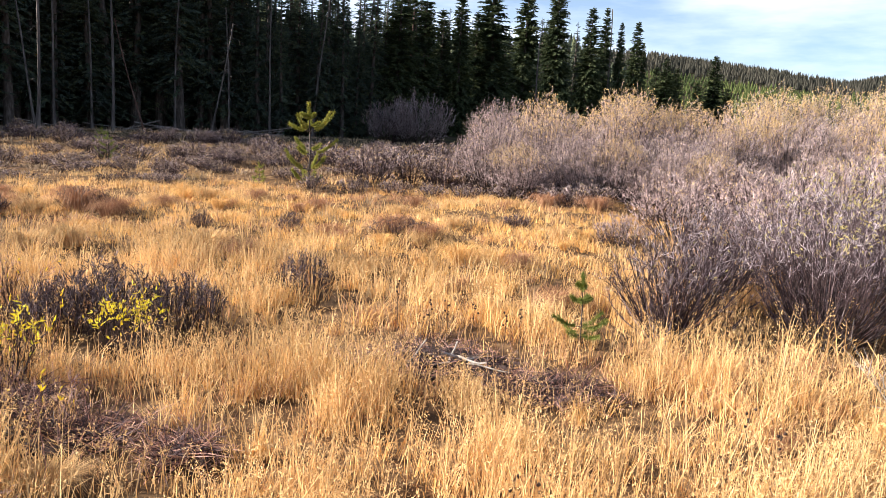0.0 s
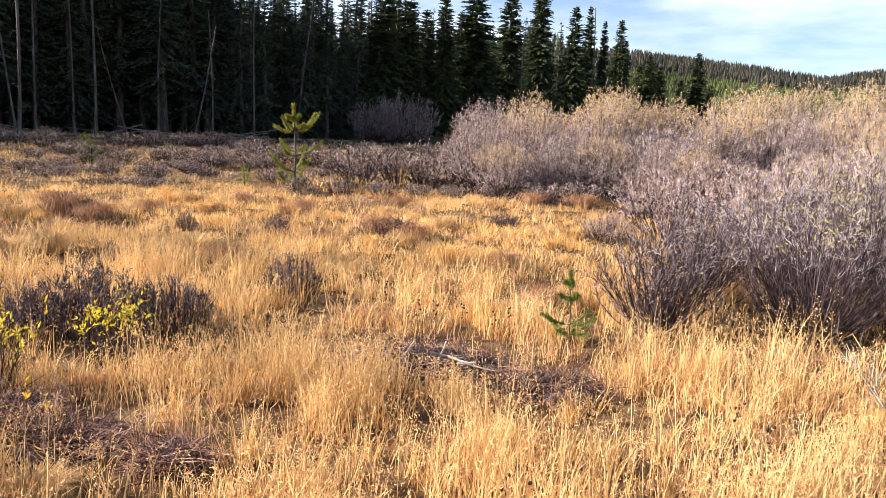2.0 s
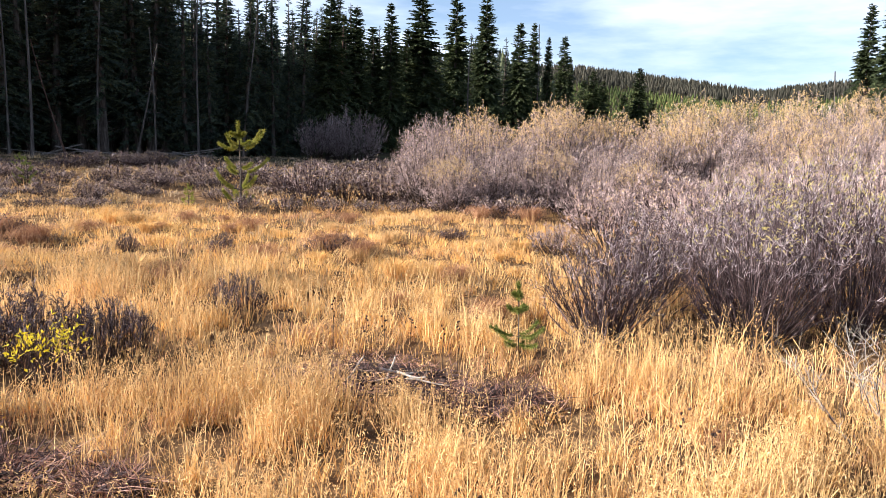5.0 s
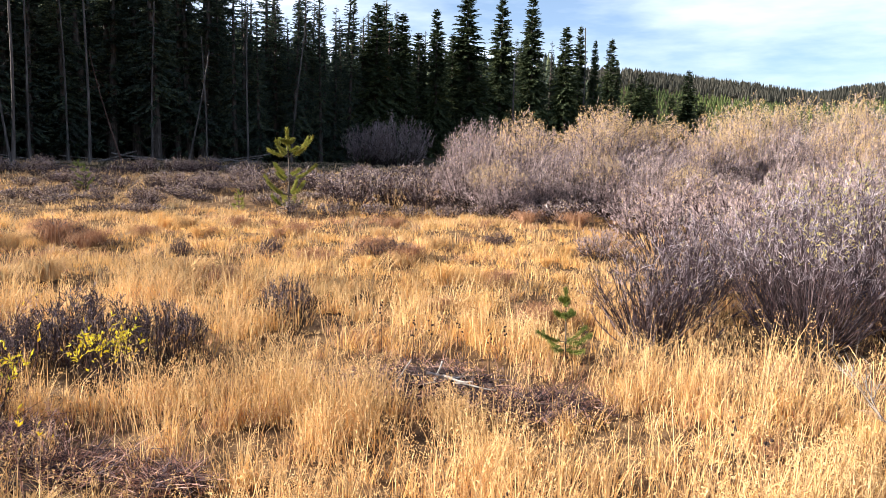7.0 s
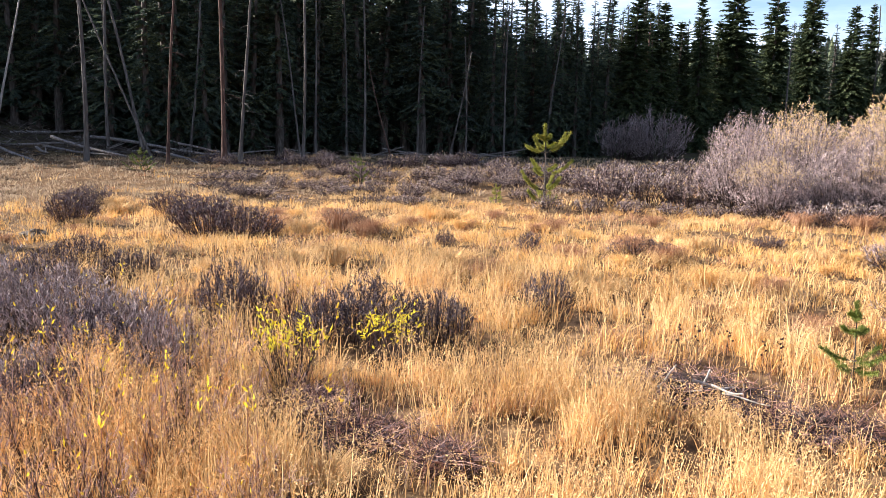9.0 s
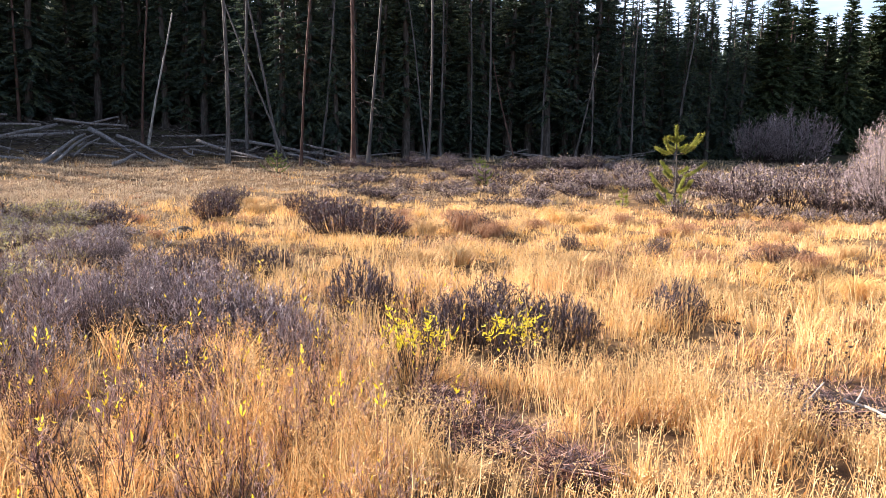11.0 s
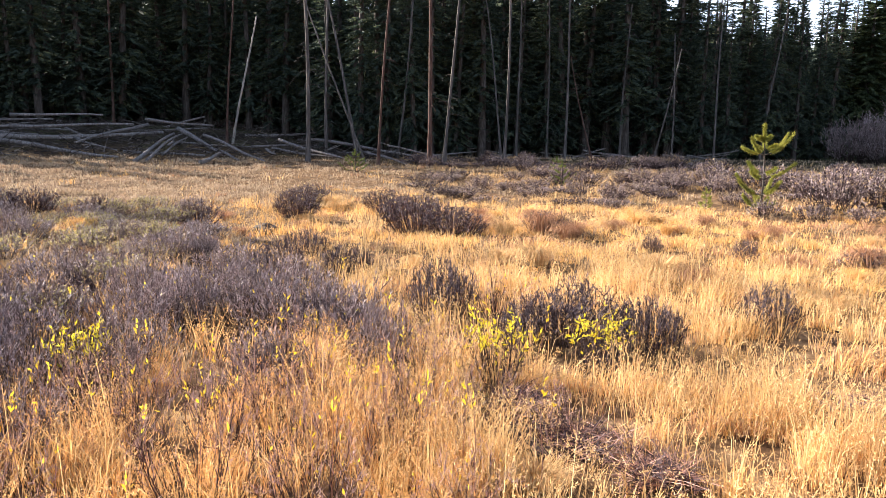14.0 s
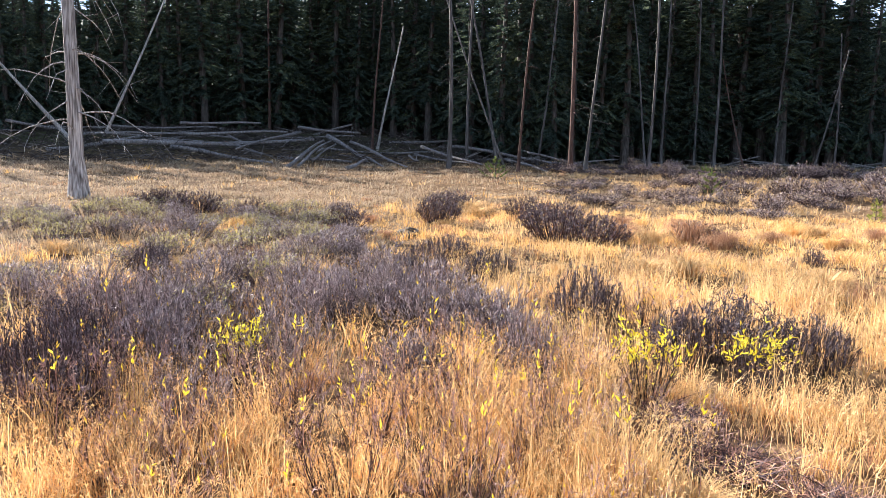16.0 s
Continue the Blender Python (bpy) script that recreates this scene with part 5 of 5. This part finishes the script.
# ---- young pines ----


def bottlebrush(P, R, n, length, start=0.25):
    """Needles round a shoot that runs along the points P."""
    s = rng.uniform(start, 1.0, n)
    k = np.linspace(0, 1, len(P))
    C = np.stack([np.interp(s, k, P[:, i]) for i in range(3)], -1)
    d = unit(P[-1] - P[0])
    D = unit(unit(rng.normal(size=(n, 3))) + d * 0.8)
    return C, C + D * length * rng.uniform(0.6, 1.1, (n, 1))


def young_pine(x, y, h, spread, whorls, needles, needle_len, mat, label, needle_r=0.0016, thick=0.02, upsweep=0.5, brush=0.35):
    """Trunk, leader and whorls (height share, boughs, reach share) of boughs with needles on their outer part."""
    ob = thing("young_pine", at(x, y, -0.03), label, "pine")
    s = np.linspace(0, 1, 6)
    P = np.stack([0.015 * h * np.sin(4 * s), 0.01 * h * np.cos(3 * s), h * s], -1)
    part("trunk", np_mesh("trunk", *tubes(P[None], (thick * (1 - 0.8 * s))[None], 6), M_BARK, True), ob)
    A, B = bottlebrush(P[4:], None, needles, needle_len, 0.0)
    part("leader", np_mesh("leader", *spikes(A, B, needle_r), mat), ob)
    for f, num, far in whorls:
        a0 = rng.uniform(0, 6.28)
        for b in range(num):
            a = a0 + b * 6.28 / num + rng.normal(0, 0.3)
            L = spread * far * rng.uniform(0.6, 1.2)
            q, lift = np.linspace(0, 1, 5)[:, None], rng.uniform(0.5, 1.6)
            Q = np.array([0, 0, f * h]) + np.array([math.cos(a), math.sin(a), 0]) * L * q + np.array([0, 0, 1]) * L * (0.05 * q + upsweep * lift * q ** 2.2)
            A, B = bottlebrush(Q, None, needles, needle_len, brush)
            bough = part("bough", np_mesh("bough", *tubes(Q[None], np.linspace(thick * 0.4, thick * 0.15, 5)[None], 5), M_BARK, True), ob)
            tagged(part("needle_brush", np_mesh("needle_brush", *spikes(A, B, needle_r), mat), bough), kind="stuff")
    return ob


SMALL = ((0.1, 4, 1.0), (0.3, 4, 0.8), (0.52, 4, 0.6), (0.74, 3, 0.4))
young_pine(-3.61, 19.14, 2.2, 0.75, ((0.1, 5, 0.7), (0.24, 4, 0.85), (0.42, 3, 0.8), (0.47, 2, 0.55), (0.68, 5, 0.82), (0.74, 3, 0.4), (0.84, 5, 0.26)), 700, 0.085, M_NEEDLE, "young bright green pine standing in the meadow", 0.008, 0.035, 0.5, 0.28)
young_pine(1.08, 5.6, 0.74, 0.29, ((0.34, 4, 0.85), (0.43, 3, 0.95), (0.7, 4, 0.32), (0.86, 3, 0.14)), 480, 0.04, M_SAP, "small green pine sapling in the golden grass", 0.0018, 0.01, 0.3, 0.15)
young_pine(-5.06, 19.84, 0.62, 0.25, SMALL, 60, 0.07, M_NEEDLE, "tiny yellow-green pine seedling in the meadow", 0.005, 0.012)
young_pine(-11.07, 24.19, 0.95, 0.42, SMALL, 80, 0.08, M_SAP, "small dark green pine near the forest edge", 0.006, 0.015)
young_pine(-19.5, 23.0, 0.95, 0.6, SMALL, 90, 0.09, M_SAP, "small dark green pine near the forest edge", 0.007, 0.015)
young_pine(-12.2, 26.2, 0.8, 0.4, SMALL, 70, 0.08, M_SAP, "small dark green pine near the forest edge", 0.007, 0.015)

# ---- heaps of dead wood and peat ----


def lump(name, x, y, sx, sy, sz, mat, label, category, rough=0.25):
    bm = bmesh.new()
    bmesh.ops.create_icosphere(bm, subdivisions=4, radius=1)
    for v in bm.verts:
        n = noise.noise(v.co * 2.3 + Vector((x, y, 0))) + 0.5 * noise.noise(v.co * 6 + Vector((x, y, 3)))
        v.co *= 1 + rough * n
        v.co = Vector((v.co.x * sx, v.co.y * sy, max(v.co.z, -0.3) * sz))
    me = bpy.data.meshes.new(name)
    bm.to_mesh(me)
    bm.free()
    me.materials.append(mat)
    ob = new(name, me)
    ob.location = at(x, y)
    return tagged(ob, label, category)


lump("stone", -10.4, 9.55, 0.3, 0.24, 0.18, M_STONE, "dark rounded stone half hidden in golden grass", "stone")
lump("peat_mound", 0.0, 5.25, 0.55, 0.28, 0.12, M_PEAT, "dark peaty mound with dead stems", "mound", 0.5)
lump("peat_mound", 0.78, 4.85, 0.26, 0.2, 0.13, M_PEAT, "dark peaty mound with dead stems", "mound", 0.5)
lump("peat_mound", -2.0, 3.75, 0.34, 0.2, 0.07, M_PEAT, "dark peaty mound with dead stems", "mound", 0.5)


def stick(x, y, L, r, heading, tilt, lift, mat=M_STICK):
    k = 5
    s = np.linspace(0, 1, k)
    P = np.stack([s * L - L / 2, 0.08 * L * np.sin(3.5 * s + x * 9), 0.05 * L * np.sin(4 * s + y * 9)], -1)
    ob = new("stick", np_mesh("stick", *tubes(P[None], (r * (1 - 0.5 * s))[None], 5), mat, True))
    ob.matrix_basis = Matrix.Translation(at(x, y, lift)) @ Euler((0, -tilt, heading)).to_matrix().to_4x4()
    tagged(ob, "bleached crooked dead stick on the peat mound", "stick", "dead sticks")


def litter(name, spots, n, mat, label):
    """Matted dark dead stems over the bare mounds."""
    k = rng.integers(0, len(spots), n)
    S = np.array(spots)[k]
    x, y = S[:, 0] + rng.normal(0, 0.6, n) * S[:, 2], S[:, 1] + rng.normal(0, 0.6, n) * S[:, 3]
    A = np.stack([x, y, ground(x, y) + rng.uniform(0.01, 0.12, n)], -1)
    a = rng.uniform(0, 2 * np.pi, n)
    L = rng.uniform(0.05, 0.22, n)
    B = A + np.stack([np.cos(a) * L, np.sin(a) * L, rng.normal(0.02, 0.06, n)], -1)
    tagged(new(name, np_mesh(name, *spikes(A, B, 0.0032), mat)), label, "plant litter", kind="stuff")


litter("brushwood_litter", [*BARE_AND_SHADOW[:2], *BARE_AND_SHADOW[:2], *BARE_AND_SHADOW[:5]], 3600, M_DTWIG, "matted dark dead stems and leaf litter")

litter("leaf_litter", [*BARE_AND_SHADOW[:2], *BARE_AND_SHADOW[:5]], 2600, M_RTWIG, "matted reddish-brown dead stems and leaves")
for cx, cy, n, sx, sy in ((0.05, 5.15, 18, 0.5, 0.2), (0.78, 4.8, 7, 0.22, 0.14), (-2.0, 3.75, 8, 0.28, 0.14)):
    for i in range(n):
        stick(cx + rng.normal(0, sx * 0.6), cy + rng.normal(0, sy * 0.7), rng.uniform(0.1, 0.35), rng.uniform(0.003, 0.008), rng.uniform(0, 6.28), rng.normal(0, 0.3), rng.uniform(0.06, 0.17))

for x, y, L, r, heading, tilt in ((0.16, 5.15, 0.3, 0.014, 0.5, -0.15), (0.24, 5.08, 0.24, 0.013, -0.5, 0.1), (0.1, 5.17, 0.2, 0.011, 1.3, 0.9), (-0.15, 5.15, 0.26, 0.009, 0.9, 0.5), (0.35, 4.95, 0.3, 0.008, -0.3, 0.0)):
    stick(x, y, L, r, heading, tilt, 0.15, M_DEAD)


def dried_stalk(x, y, h):
    """A dead herb stalk with a dark branched seed head."""
    ob = thing("dried_stalk", at(x, y), "dead dark brown herb stalk with withered seed head", "dried plant", "dried stalks", rng.uniform(0, 6.28))
    P = np.array([[0, 0, -0.02], [0.01, 0, 0.5 * h], [0.03 * h, 0.02 * h, h]])
    part("stalk", np_mesh("stalk", *tubes(P[None], np.array([[0.003, 0.0025, 0.0015]]), 4), M_STEM, True), ob)
    for k in range(5):
        p = P[2] * (1 - 0.06 * k) + rng.normal(0, 0.012, 3)
        bm = bmesh.new()
        bmesh.ops.create_icosphere(bm, subdivisions=1, radius=0.009)
        for v in bm.verts:
            v.co = Vector(p) + v.co * rng.uniform(0.7, 1.3)
        me = bpy.data.meshes.new("seed_head")
        bm.to_mesh(me)
        bm.free()
        me.materials.append(M_PEAT)
        part("seed_head", me, ob)


for x, y, h in ((-0.35, 5.9, 0.5), (-0.1, 5.6, 0.42), (0.25, 5.55, 0.45), (0.5, 5.5, 0.4), (0.62, 5.6, 0.42), (-0.7, 6.0, 0.4), (0.36, 2.95, 0.3), (0.48, 2.9, 0.28), (1.55, 3.5, 0.4), (1.62, 3.3, 0.36), (0.05, 5.7, 0.4), (-2.0, 5.0, 0.4)):
    dried_stalk(x, y, h)

# a bare pale shrub close by on the right
bare_k = shrub_kind("bare_shrub", M_WSTEM, M_DEAD, M_DEAD, None, "bare grey twiggy shrub beside the path", h=0.9, rad=0.7, stems=34, twigs=300, sub=600, stem_r=0.005, twig_r=0.0024, upright=0.36, reach=0.26, loose=0.6, roots=0.2, crook=0.12)
plant(bare_k, 3.1, 3.95, 0.95, 0.85)

# single yellow-leaved shoots among the grass
sprig_k = []
for v in range(4):
    P = np.array([[0, 0, -0.02], [0.02, 0.01, 0.2], [0.03 * v, 0.02, 0.42], [0.02 + 0.03 * v, 0.03, 0.62]])
    C = np.stack([np.interp(rng.uniform(0.75, 1, 6), np.linspace(0, 1, 4), P[:, i]) for i in range(3)], -1)
    C[:, 2] = np.sort(rng.uniform(0.5, 0.62, 6))
    D = rng.normal(0, 0.5, (6, 3)) + np.array([0, 0, 0.9])
    sprig_k.append((np_mesh("stalk", *tubes(P[None], np.array([[0.003, 0.0025, 0.002, 0.001]]), 3), M_RTWIG), np_mesh("leaf_tuft", *leaves(C, D, 0.038, 0.006), M_SLEAF)))
sx, sy = scatter(420, 2.8, 7.5, -78, -27)
for x, y in zip(sx, sy):
    if rng.uniform() < 0.05 + 0.55 * math.exp(-((x + 3.6) / 1.4) ** 2 - ((y - 2.6) / 1.2) ** 2):
        s, l = sprig_k[rng.integers(0, 4)]
        ob = thing("willow_shoot", at(x, y), "slender shoot with a few bright yellow leaves", "shoot", "yellow-leaved shoots", rng.uniform(0, 6.28), rng.uniform(0.6, 1.1))
        part("stalk", s, ob)
        tagged(part("leaf_tuft", l, ob), kind="stuff")
